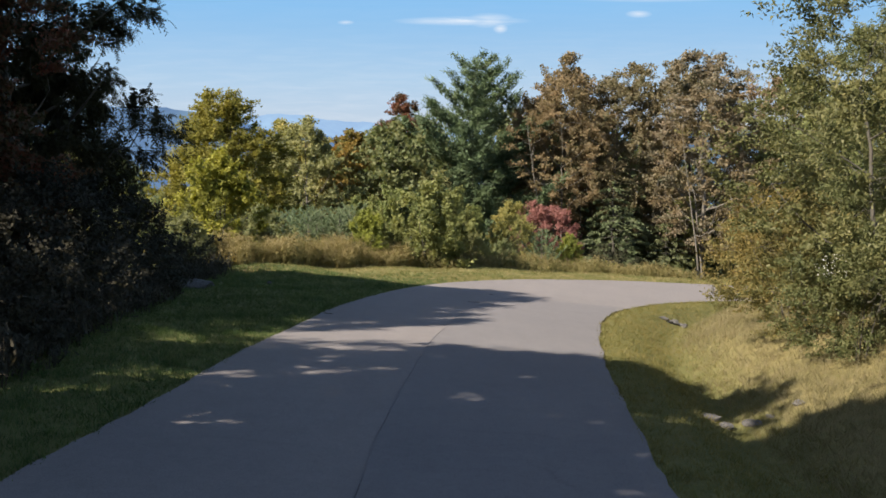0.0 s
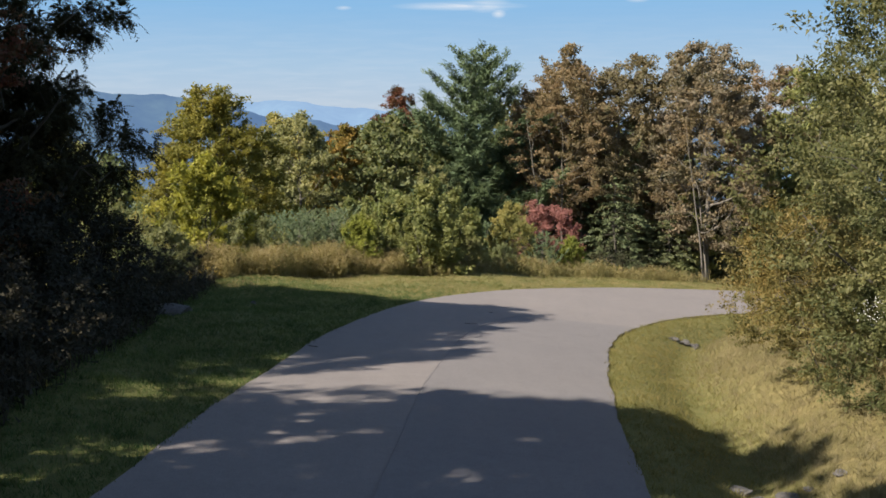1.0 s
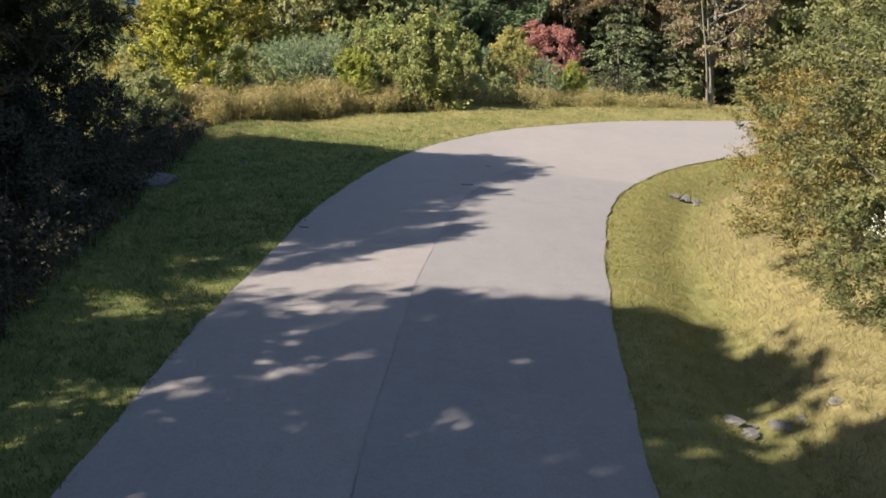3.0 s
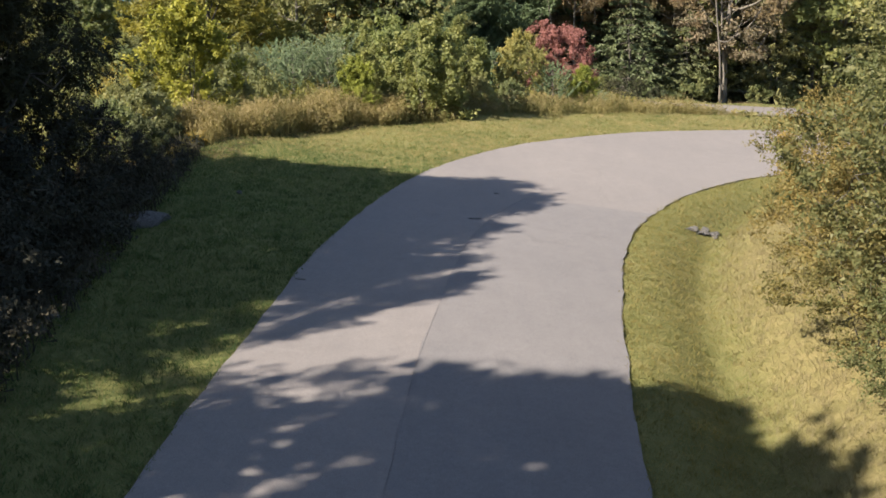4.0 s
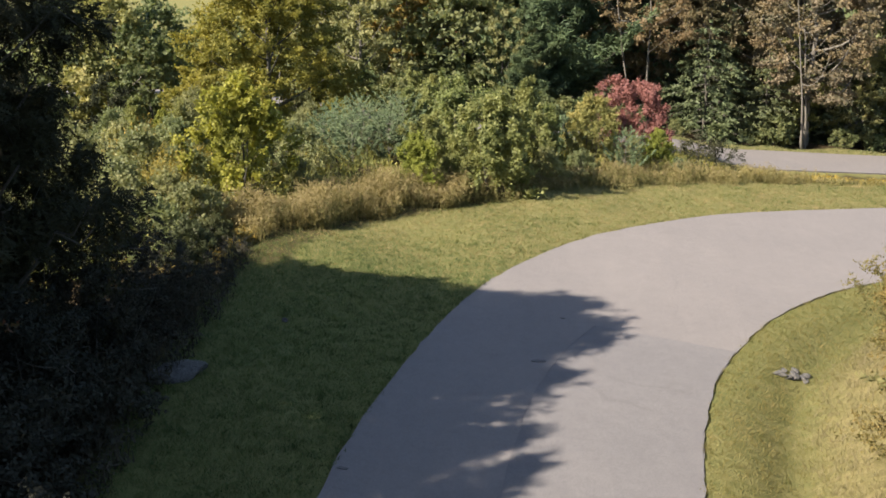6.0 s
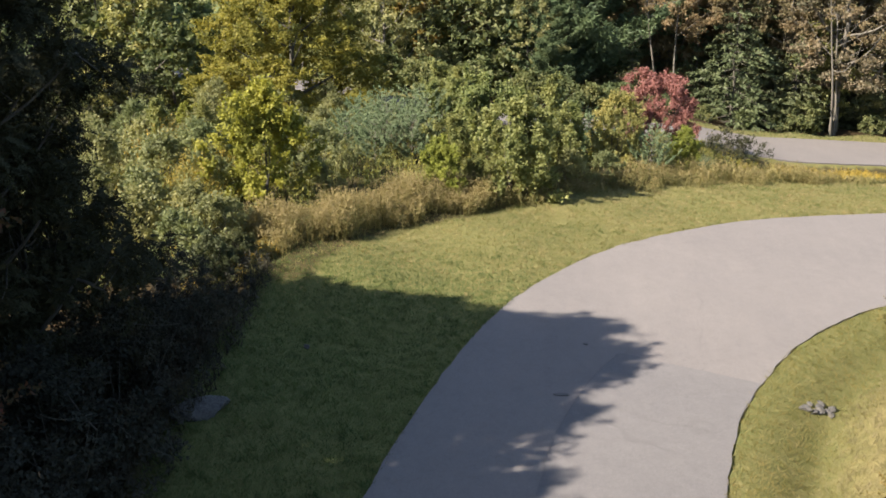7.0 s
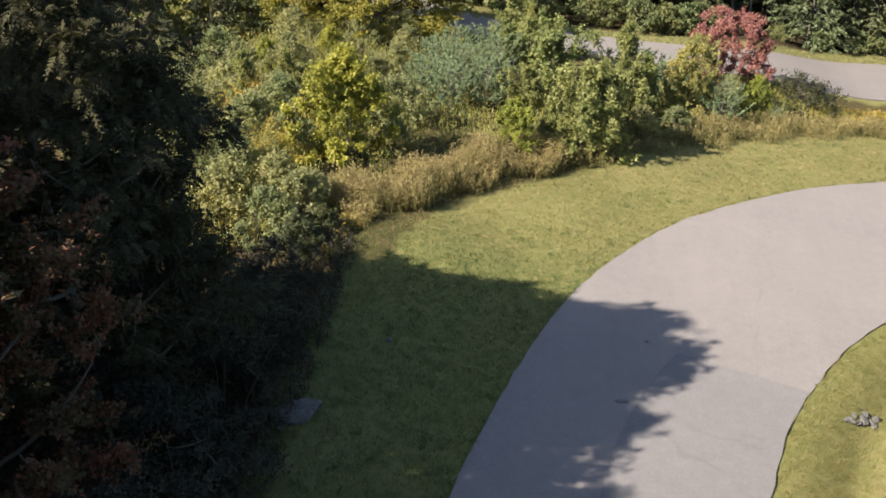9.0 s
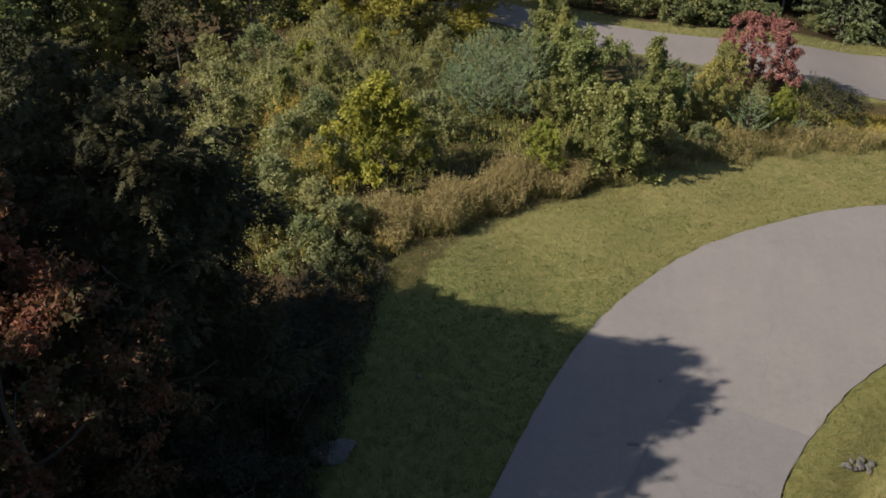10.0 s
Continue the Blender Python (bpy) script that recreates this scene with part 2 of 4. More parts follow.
MAT = {
    "turf": ground_material(),
    "asphalt_old": asphalt_material("asphalt_old", (0.174, 0.163, 0.159), 3.0),
    "asphalt_new": asphalt_material("asphalt_new", (0.147, 0.142, 0.144), 11.0),
    "tar": asphalt_material("tar", (0.115, 0.110, 0.110), 21.0),
    "stone": stone_material("stone", 0.8),
    "stone_pale": stone_material("stone_pale", 1.3),
    "bark_dark": bark_material("bark_dark", (0.022, 0.018, 0.014), (0.075, 0.062, 0.050)),
    "bark_grey": bark_material("bark_grey", (0.050, 0.043, 0.037), (0.165, 0.145, 0.124)),
    "leaf_yellow": leaf_material("leaf_yellow", [(0.089, 0.094, 0.025), (0.155, 0.151, 0.034), (0.233, 0.209, 0.044), (0.31, 0.259, 0.055)]),
    "leaf_lime": leaf_material("leaf_lime", [(0.108, 0.122, 0.032), (0.2, 0.212, 0.046), (0.3, 0.298, 0.062), (0.39, 0.372, 0.09)], 0.45),
    "leaf_fresh": leaf_material("leaf_fresh", [(0.089, 0.106, 0.038), (0.162, 0.174, 0.062), (0.25, 0.248, 0.09), (0.372, 0.343, 0.135)]),
    "leaf_grey": leaf_material("leaf_grey", [(0.102, 0.114, 0.056), (0.187, 0.196, 0.092), (0.284, 0.276, 0.127), (0.411, 0.365, 0.172)]),
    "leaf_olive": leaf_material("leaf_olive", [(0.097, 0.113, 0.046), (0.191, 0.196, 0.073), (0.31, 0.282, 0.102), (0.436, 0.357, 0.152)]),
    "leaf_green": leaf_material("leaf_green", [(0.059, 0.074, 0.034), (0.115, 0.136, 0.06), (0.186, 0.192, 0.085), (0.261, 0.244, 0.109)]),
    # verge trees: leaf colour lowered so that it carries their shade
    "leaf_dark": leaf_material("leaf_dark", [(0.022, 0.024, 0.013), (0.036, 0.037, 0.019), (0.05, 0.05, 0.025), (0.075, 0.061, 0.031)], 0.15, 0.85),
    # undergrowth: base colour kept low in place of the shade under the trees
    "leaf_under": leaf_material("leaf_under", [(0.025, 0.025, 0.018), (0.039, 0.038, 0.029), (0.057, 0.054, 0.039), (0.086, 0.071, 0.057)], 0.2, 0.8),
    "leaf_brown": leaf_material("leaf_brown", [(0.108, 0.099, 0.052), (0.157, 0.125, 0.069), (0.211, 0.153, 0.086), (0.27, 0.19, 0.11)], 0.3),
    "leaf_rust": leaf_material("leaf_rust", [(0.107, 0.105, 0.064), (0.171, 0.14, 0.093), (0.231, 0.171, 0.112), (0.291, 0.205, 0.138)], 0.3),
    "leaf_bank": leaf_material("leaf_bank", [(0.048, 0.059, 0.025), (0.096, 0.102, 0.041), (0.157, 0.151, 0.062), (0.232, 0.203, 0.092)], 0.35, 0.55, 0.9),
    # corner shrubs: a darker, greener leaf_bank with the shade painted in
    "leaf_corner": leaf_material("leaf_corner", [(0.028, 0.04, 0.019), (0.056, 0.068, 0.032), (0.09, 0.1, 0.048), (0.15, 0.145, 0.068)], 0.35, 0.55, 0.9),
    "leaf_ochre": leaf_material("leaf_ochre", [(0.058, 0.06, 0.023), (0.125, 0.11, 0.04), (0.205, 0.158, 0.056), (0.3, 0.195, 0.072)], 0.35, 0.55, 1.2),
    "leaf_maroon": leaf_material("leaf_maroon", [(0.037, 0.04, 0.019), (0.069, 0.056, 0.026), (0.15, 0.059, 0.037), (0.25, 0.077, 0.056)], 0.3, 0.6, 0.45),
    "leaf_red": leaf_material("leaf_red", [(0.135, 0.06, 0.056), (0.21, 0.095, 0.09), (0.27, 0.135, 0.13), (0.315, 0.185, 0.178)], 0.3),
    "leaf_orange": leaf_material("leaf_orange", [(0.098, 0.101, 0.028), (0.172, 0.138, 0.037), (0.265, 0.167, 0.046), (0.345, 0.207, 0.06)], 0.35),
    "needle_pine": leaf_material("needle_pine", [(0.039, 0.058, 0.031), (0.067, 0.096, 0.048), (0.103, 0.137, 0.063), (0.148, 0.178, 0.082)], 0.15),
    "needle_hemlock": leaf_material("needle_hemlock", [(0.041, 0.052, 0.027), (0.076, 0.09, 0.043), (0.113, 0.124, 0.058), (0.166, 0.166, 0.081)], 0.15),
    "needle_blue": leaf_material("needle_blue", [(0.074, 0.106, 0.052), (0.133, 0.169, 0.087), (0.193, 0.226, 0.117), (0.268, 0.281, 0.148)], 0.15),
    "grass_green": leaf_material("grass_green", [(0.027, 0.059, 0.018), (0.061, 0.1, 0.034), (0.113, 0.147, 0.055), (0.198, 0.216, 0.095)], 0.45, 0.6, 3.4, 0.45, 0.9),
    "grass_far": leaf_material("grass_far", [(0.07, 0.1, 0.032), (0.155, 0.168, 0.064), (0.26, 0.225, 0.118), (0.37, 0.29, 0.17)], 0.45, 0.6, 3.4, 0.5, 1.3),
    "grass_ditch": leaf_material("grass_ditch", [(0.113, 0.119, 0.038), (0.16, 0.148, 0.05), (0.223, 0.183, 0.068), (0.315, 0.233, 0.1)], 0.45, 0.6, 4.0, 0.45, 0.8),
    "grass_dry": leaf_material("grass_dry", [(0.154, 0.143, 0.077), (0.192, 0.172, 0.097), (0.233, 0.201, 0.122), (0.267, 0.229, 0.15)], 0.45, 0.6, 4.0, 0.45, 0.8),
    "weed_gold": leaf_material("weed_gold", [(0.151, 0.127, 0.04), (0.253, 0.182, 0.046), (0.364, 0.248, 0.046), (0.455, 0.313, 0.05)], 0.3),
    "weed_dull": leaf_material("weed_dull", [(0.073, 0.077, 0.032), (0.146, 0.138, 0.054), (0.231, 0.194, 0.081), (0.327, 0.253, 0.112)], 0.3),
    "weed_brown": leaf_material("weed_brown", [(0.124, 0.099, 0.046), (0.2, 0.156, 0.07), (0.275, 0.214, 0.099), (0.348, 0.271, 0.133)], 0.3),
    "petal": leaf_material("petal", [(0.55, 0.55, 0.52), (0.62, 0.62, 0.6), (0.7, 0.7, 0.68), (0.78, 0.78, 0.76)], 0.3),
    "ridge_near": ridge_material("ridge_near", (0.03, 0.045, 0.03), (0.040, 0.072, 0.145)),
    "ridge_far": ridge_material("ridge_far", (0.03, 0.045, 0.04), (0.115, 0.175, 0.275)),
}


# ---- mesh helpers ----
def mesh_of(name, verts, quads=None, tris=None, mat=None, smooth=False):
    """A mesh from arrays of corners and faces."""
    me = bpy.data.meshes.new(name)
    quads = np.zeros((0, 4), int) if quads is None or len(quads) == 0 else np.asarray(quads)
    tris = np.zeros((0, 3), int) if tris is None or len(tris) == 0 else np.asarray(tris)
    nq, nt = len(quads), len(tris)
    me.vertices.add(len(verts))
    me.vertices.foreach_set("co", np.asarray(verts, np.float32).ravel())
    me.loops.add(4 * nq + 3 * nt)
    me.loops.foreach_set("vertex_index", np.concatenate([quads.ravel(), tris.ravel()]).astype(np.int32))
    me.polygons.add(nq + nt)
    me.polygons.foreach_set("loop_start", np.concatenate([np.arange(nq) * 4, 4 * nq + np.arange(nt) * 3]).astype(np.int32))
    me.polygons.foreach_set("use_smooth", np.full(nq + nt, smooth))
    me.update(calc_edges=True)
    me.validate()
    if mat:
        me.materials.append(MAT[mat])
    return me


def part(name, me, parent, label=""):
    ob = new(name, me)
    ob.parent = parent
    return tagged(ob, label)


class Tubes:
    """Gathers tapered round limbs into one mesh."""

    def __init__(self):
        self.v, self.q, self.n = [], [], 0

    def add(self, path, radii, sides=6):
        path = np.asarray(path, float)
        tang = np.gradient(path, axis=0)
        tang /= np.linalg.norm(tang, axis=1)[:, None] + 1e-9
        ref = np.where(np.abs(tang[:, 2:3]) > 0.9, [[1.0, 0, 0]], [[0, 0, 1.0]])
        a = np.cross(tang, ref)
        a /= np.linalg.norm(a, axis=1)[:, None] + 1e-9
        b = np.cross(tang, a)
        ang = np.arange(sides) * 2 * np.pi / sides
        ring = path[:, None] + np.asarray(radii)[:, None, None] * (a[:, None] * np.cos(ang)[None, :, None] + b[:, None] * np.sin(ang)[None, :, None])
        self.v.append(ring.reshape(-1, 3))
        k = np.arange(sides)
        for i in range(len(path) - 1):
            lo, hi = self.n + i * sides, self.n + (i + 1) * sides
            self.q.append(np.stack([lo + k, lo + (k + 1) % sides, hi + (k + 1) % sides, hi + k], 1))
        self.n += len(path) * sides

    def mesh(self, name, mat):
        return mesh_of(name, np.concatenate(self.v), np.concatenate(self.q), None, mat, True)


def blades(rng, centres, normals, length, width, along=None, spread=1.0, fold=0.12, simple=False):
    """Leaves or needles: one small folded rhomb at each centre, or, far off, a plain triangle."""
    n = len(centres)
    normals = normals / (np.linalg.norm(normals, axis=1)[:, None] + 1e-9)
    t = rng.normal(size=(n, 3)) * spread
    if along is not None:
        t += along
    t -= normals * np.sum(t * normals, 1)[:, None]
    t /= np.linalg.norm(t, axis=1)[:, None] + 1e-9
    b = np.cross(normals, t)
    L = (length * rng.uniform(0.65, 1.3, n))[:, None]
    W = L * width / length
    if simple:
        v = np.stack([centres - t * L * 0.4 + b * W * 0.8, centres - t * L * 0.4 - b * W * 0.8, centres + t * L * 0.65], 1)
        return v.reshape(-1, 3), np.arange(3 * n).reshape(-1, 3)
    v = np.stack([centres - t * L / 2, centres + b * W / 2 + normals * L * fold, centres + t * L / 2 - normals * L * fold, centres - b * W / 2 + normals * L * fold], 1)
    i = np.arange(n)[:, None] * 4
    tris = np.concatenate([i + [[0, 1, 2]], i + [[0, 2, 3]]], 1).reshape(-1, 3)
    return v.reshape(-1, 3), tris


def fronds(rng, roots, way, length, leaflet, wide, k=9):
    """Feathered leaves: small leaflets set along both sides of an arching stalk."""
    n = len(roots)
    t = way + rng.normal(size=(n, 3)) * 0.55 - [0, 0, 0.15]
    t /= np.linalg.norm(t, axis=1)[:, None] + 1e-9
    side = np.cross(t, rng.normal(size=(n, 3)) * 0.45 + [0, 0, 1.0])
    side /= np.linalg.norm(side, axis=1)[:, None] + 1e-9
    L = length * rng.uniform(0.6, 1.25, n)
    s = np.linspace(0.12, 1, k)
    p = roots[:, None] + t[:, None] * (s[None, :] * L[:, None])[..., None]
    p[..., 2] -= 0.35 * L[:, None] * s[None, :] ** 2
    turn = np.where(np.arange(k) % 2 == 0, 1.0, -1.0)[None, :, None]
    tip = p + side[:, None] * turn * leaflet + t[:, None] * leaflet * 0.4
    tip[..., 2] -= 0.2 * leaflet
    half = t[:, None] * leaflet * wide
    v = np.stack([p - half, p + half, tip], 2).reshape(-1, 3)
    return v, np.arange(len(v)).reshape(-1, 3)


def lumps(d, seed):
    """Slow uneven swelling of a crown by direction."""
    s = np.array([[1.7, 2.3, 1.1], [-2.9, 1.3, 2.1], [3.7, -2.7, 3.1]])
    out = np.zeros(len(d))
    for k, w in enumerate(s):
        out += np.sin(d @ w * 1.3 + seed * (k + 1) * 1.7) / (k + 1.2)
    return out


def leafy(name, seed, h, r, base, leaves, size, mat, bark="bark_dark", limbs=7, clumps=90, flat=0.6, trunk_r=0.12, stems=1, lean=0.0, dome=0.75, rough=0.2, clump=0.2, wide=0.55, shell=0.35, cone=0.0, simple=False, up=0.3, spray=1.0, frond=0.0):
    """A leaf-bearing tree or shrub: trunk or stems, main limbs with their twigs, and a crown of separate leaves in clumps."""
    rng = np.random.default_rng(seed)
    ob = new(name)
    # where the clumps of leaves sit
    u = rng.uniform(0, 1, clumps) ** (1.25 if cone else 0.85)
    az = rng.uniform(0, 2 * np.pi, clumps)
    def outline(k):
        if cone:
            return np.clip(1.02 - k, 0, 1) ** cone * np.clip(k * 5 + 0.45, 0, 1)
        return np.sin(np.pi * np.clip(k * 0.86 + 0.13, 0, 1)) ** dome

    prof = outline(u)
    d = np.stack([np.cos(az), np.sin(az), u * 2 - 1], 1)
    f = rng.uniform(shell, 1, clumps) ** 0.5 * (1 + rough * lumps(d, seed))
    z0 = base * h
    cen = np.stack([np.cos(az) * prof * r * f + lean * u * h, np.sin(az) * prof * r * f, z0 + (h * (1 + 0.06 * lumps(d[:, [1, 0, 2]], seed + 3)) - z0) * u], 1)
    # trunks
    top = h * 0.86
    starts = []
    for s in range(stems):
        off = rng.normal(0, 0.12 * r if stems > 1 else 0, 2)
        zz = np.linspace(-0.25, top * (1 if s == 0 else rng.uniform(0.6, 0.95)), 9)
        w = np.cumsum(rng.normal(0, 0.012 * h, (9, 2)), 0)
        w -= w[0]
        k = np.clip(zz / top, 0, 1)
        path = np.stack([off[0] * (1 + 2.4 * k) * (stems > 1) + w[:, 0] * k + lean * zz, off[1] * (1 + 2.4 * k) * (stems > 1) + w[:, 1] * k, zz], 1)
        rad = trunk_r * (1 - 0.88 * k) * (1.0 if stems == 1 else 0.6)
        rad[0] *= 1.45
        tb = Tubes()
        tb.add(path, rad, 8 if stems == 1 else 5)
        starts.append((path, rad, part("trunk" if stems == 1 else "stem", tb.mesh("trunk", bark), ob)))
    # limbs, each with the twigs that lead to its clumps
    limb_paths = []
    for i in range(limbs):
        path, rad, _ = starts[i % stems]
        zz = z0 * 0.8 + (h * 0.8 - z0 * 0.8) * (i + rng.uniform(0.1, 0.9)) / limbs
        j = np.interp(zz, path[:, 2], np.arange(len(path)))
        p0 = np.array([np.interp(j, np.arange(len(path)), path[:, c]) for c in range(3)])
        r0 = np.interp(j, np.arange(len(path)), rad) * 0.6
        a = i * 2.4 + rng.uniform(-0.5, 0.5)
        ue = np.clip((zz - z0) / (h - z0) + 0.22, 0.05, 0.97)
        reach = r * float(outline(np.float64(ue))) * 0.82
        p2 = np.array([np.cos(a) * reach + lean * ue * h, np.sin(a) * reach, z0 + (h - z0) * ue])
        p1 = (p0 + p2) / 2 + [0, 0, -0.06 * h] + rng.normal(0, 0.03 * h, 3)
        s = np.linspace(0, 1, 7)[:, None]
        limb_paths.append(((1 - s) ** 2 * p0 + 2 * s * (1 - s) * p1 + s ** 2 * p2, max(r0, 0.012)))
    nodes = np.concatenate([p[2:] for p, _ in limb_paths])
    owner = np.repeat(np.arange(limbs), 5)
    twigs = Tubes()
    for i, (p, r0) in enumerate(limb_paths):
        tb = Tubes()
        tb.add(p, r0 * np.linspace(1, 0.3, 7), 5)
        part("limb", tb.mesh("limb", bark), starts[i % stems][2])
    # twigs branch from the limbs and then from one another
    pts, thick = list(nodes), [limb_paths[i][1] * 0.34 for i in owner]
    order = np.argsort(np.min(np.linalg.norm(cen[:, None] - nodes[None], axis=2), 1))
    for c in order:
        j = int(np.argmin(np.linalg.norm(np.asarray(pts) - cen[c], axis=1)))
        q0, q2, r0 = pts[j], cen[c], thick[j]
        q1 = (q0 + q2) / 2 + rng.normal(0, 0.1, 3) * np.linalg.norm(q2 - q0) - [0, 0, 0.06 * np.linalg.norm(q2 - q0)]
        twigs.add([q0, q1, q2], [r0, r0 * 0.8, r0 * 0.6], 3)
        pts.append(q2)
        thick.append(max(r0 * 0.62, 0.004))
    tagged(part("branchwork", twigs.mesh("branchwork", bark), ob), kind="stuff")
    # leaves
    size_c = r * clump * rng.uniform(0.65, 1.35, clumps)
    share = size_c ** 2 / np.sum(size_c ** 2)
    pick = rng.choice(clumps, leaves, p=share)
    # each clump is a spray of shoots, with the leaves set along them
    shoots = 6
    mid = np.array([lean * h * 0.5, 0, z0 + (h - z0) * 0.35])
    out = cen - mid
    out /= np.linalg.norm(out, axis=1)[:, None] + 1e-9
    way = rng.normal(size=(clumps, shoots, 3)) * 0.75 + out[:, None] * 0.75 + [0, 0, up]
    way /= np.linalg.norm(way, axis=2)[..., None]
    way *= [1, 1, flat]
    long = spray * size_c[:, None] * rng.uniform(1.1, 2.1, (clumps, shoots))
    which = rng.integers(0, shoots, leaves)
    s = rng.uniform(0, 1, leaves) ** 0.75
    w = way[pick, which]
    c = cen[pick] + w * (long[pick, which] * (s - 0.3))[:, None] + rng.normal(0, 1, (leaves, 3)) * (size * 0.45 + size_c[pick] * 0.13 * (1.1 - s))[:, None] * [1, 1, 0.4 + 0.6 * flat]
    c[:, 2] = np.maximum(c[:, 2], 0.03)
    nrm = rng.normal(size=c.shape) * 0.8 + out[pick] * 0.45 + [0, 0, 0.2]
    if frond:
        v, t = fronds(rng, c, w, frond, size, wide)
    else:
        v, t = blades(rng, c, nrm, size, size * wide, w * 0.9, 0.8, simple=simple)
    part("crown", mesh_of("crown", v, None, t, mat), ob)
    return ob


def conifer(name, seed, h, r, needles, size, mat, base=0.08, whorls=16, per=5, trunk_r=0.16, rise=0.25, bark="bark_grey", power=0.8, ragged=0.25, wide=0.16, fan=0.42, curl=0.3, tuft=14, inner=0.2, puff=0.06):
    """A pine or hemlock: straight trunk, whorls of boughs, side sprays along each bough and needles along the sprays."""
    rng = np.random.default_rng(seed)
    ob = new(name)
    tb = Tubes()
    zz = np.linspace(-0.25, h, 10)
    tb.add(np.stack([rng.normal(0, 0.01 * h, 10) * (zz > 0.5), rng.normal(0, 0.01 * h, 10) * (zz > 0.5), zz], 1), trunk_r * (1.02 - np.clip(zz / h, 0, 1)) + 0.006, 7)
    trunk = part("trunk", tb.mesh("trunk", bark), ob)
    root, way, reach = [], [], []
    fine = Tubes() if h < 5 else None
    for w in range(whorls):
        uw = base + (1 - base) * (w + rng.uniform(-0.3, 0.3)) / whorls
        uw = min(max(uw, base), 0.985)
        for k in range(per):
            tb = fine if fine else Tubes()
            a = w * 1.3 + k * 2 * np.pi / per + rng.uniform(-0.4, 0.4)
            length = max(0.12, r * ((1 - uw) ** power * 1.05 + 0.05) * rng.uniform(1 - ragged * 1.6, 1 + ragged))
            s = np.linspace(0, 1, 6)
            zup = uw * h + rise * length * (s ** 1.6) - 0.12 * length * s
            fwd, across = np.array([np.cos(a), np.sin(a), 0.0]), np.array([-np.sin(a), np.cos(a), 0.0])
            p = fwd * (s * length)[:, None] + [0, 0, 1] * zup[:, None]
            tb.add(p, np.linspace(1, 0.2, 6) * (0.012 + trunk_r * 0.22 * (1 - uw)), 4)
            if not fine:
                part("bough", tb.mesh("bough", bark), trunk)
            m = max(4, int(length / r * tuft))
            ss = np.append(rng.uniform(inner, 1.0, m), [0.9, 0.97])
            turn = np.append(rng.choice([-1.0, 1.0], m), [0.25, -0.25])
            slope = rise * 1.6 * ss ** 0.6 - 0.12
            d = fwd * 0.75 + across * (turn * rng.uniform(0.45, 0.95, m + 2))[:, None] + [0, 0, 1] * (slope * 0.6 + curl * rng.uniform(0.3, 1.3, m + 2))[:, None]
            d /= np.linalg.norm(d, axis=1)[:, None]
            root.append(fwd * (ss * length)[:, None] + [0, 0, 1] * np.interp(ss, s, zup)[:, None])
            way.append(d)
            reach.append(length * fan * (1.15 - 0.75 * ss) * rng.uniform(0.6, 1.25, m + 2))
    if fine:
        tagged(part("branchwork", fine.mesh("branchwork", bark), ob), kind="stuff")
    root.append([[0, 0, h * 0.94]])
    way.append([[0, 0, 1.0]])
    reach.append([h * 0.07])
    root, way, reach = np.concatenate(root), np.concatenate(way), np.concatenate(reach)
    pick = rng.choice(len(root), needles, p=reach / reach.sum())
    f = rng.uniform(0.02, 1.0, needles)
    sp = puff * rng.normal(size=(needles, 3)) * [1, 1, 0.7]
    c = root[pick] + way[pick] * (reach[pick] * f)[:, None] + sp
    nrm = rng.normal(size=(needles, 3)) * 0.7 + [0, 0, 0.8]
    v, t = blades(rng, c, nrm, size, size * wide, way[pick] * 1.2, 0.55, 0.03, True)
    part("crown", mesh_of("crown", v, None, t, mat), ob)
    return ob


# ---- the lie of the land ----
LEFT = np.array([(-4.1, -14), (-3.95, 0), (-3.72, 8.3), (-3.53, 11.5), (-3.36, 15.1), (-3.05, 19.2), (-2.65, 23.6), (-2.0, 27.7), (-1.2, 31.0), (-0.1, 34.2), (1.2, 36.7), (2.7, 38.9),
                 (4.5, 40.8), (7.0, 43.1), (10.2, 44.9), (14.5, 47.0), (20, 49.2), (32, 53.0), (60, 60)])
RIGHT = np.array([(1.8, -14), (2.0, 0), (2.2, 9.3), (2.45, 12.7), (2.72, 16), (3.15, 20), (3.6, 23.1), (4.1, 25.7), (4.75, 28.0), (5.5, 29.7), (6.7, 32.0), (8.3, 34.0), (10.2, 36.0),
                  (12.2, 37.3), (16, 39.3), (22, 41.8), (33, 45.5), (61, 53)])
FAR_NEAR = np.array([(-70, 100), (-32, 77), (-18, 68.5), (-12.5, 64.6), (-8.5, 61.8), (-4, 60.2), (3, 59.4), (9, 58.8), (14, 60.2), (19, 62.0), (28, 65.3), (60, 76)])
FAR_FAR = np.array([(-67, 105), (-29, 82), (-15.5, 73.3), (-10.5, 68.6), (-7.2, 66.0), (-3.0, 64.8), (2.9, 65.0), (9.4, 66.9), (14.8, 69.4), (20.9, 71.4), (30, 74.9), (60, 85)])


def resample(line, step=0.5):
    """Points along a smooth curve through the corners."""
    s = np.concatenate([[0], np.cumsum(np.linalg.norm(np.diff(line, axis=0), axis=1))])
    fine = np.linspace(0, s[-1], int(s[-1] / step) + 1)
    out = np.stack([np.interp(fine, s, line[:, k]) for k in (0, 1)], 1)
    for _ in range(10):
        out[1:-1] = (out[:-2] + 2 * out[1:-1] + out[2:]) / 4
    return out


LEFT_S, RIGHT_S, FN_S, FF_S = (resample(a) for a in (LEFT, RIGHT, FAR_NEAR, FAR_FAR))


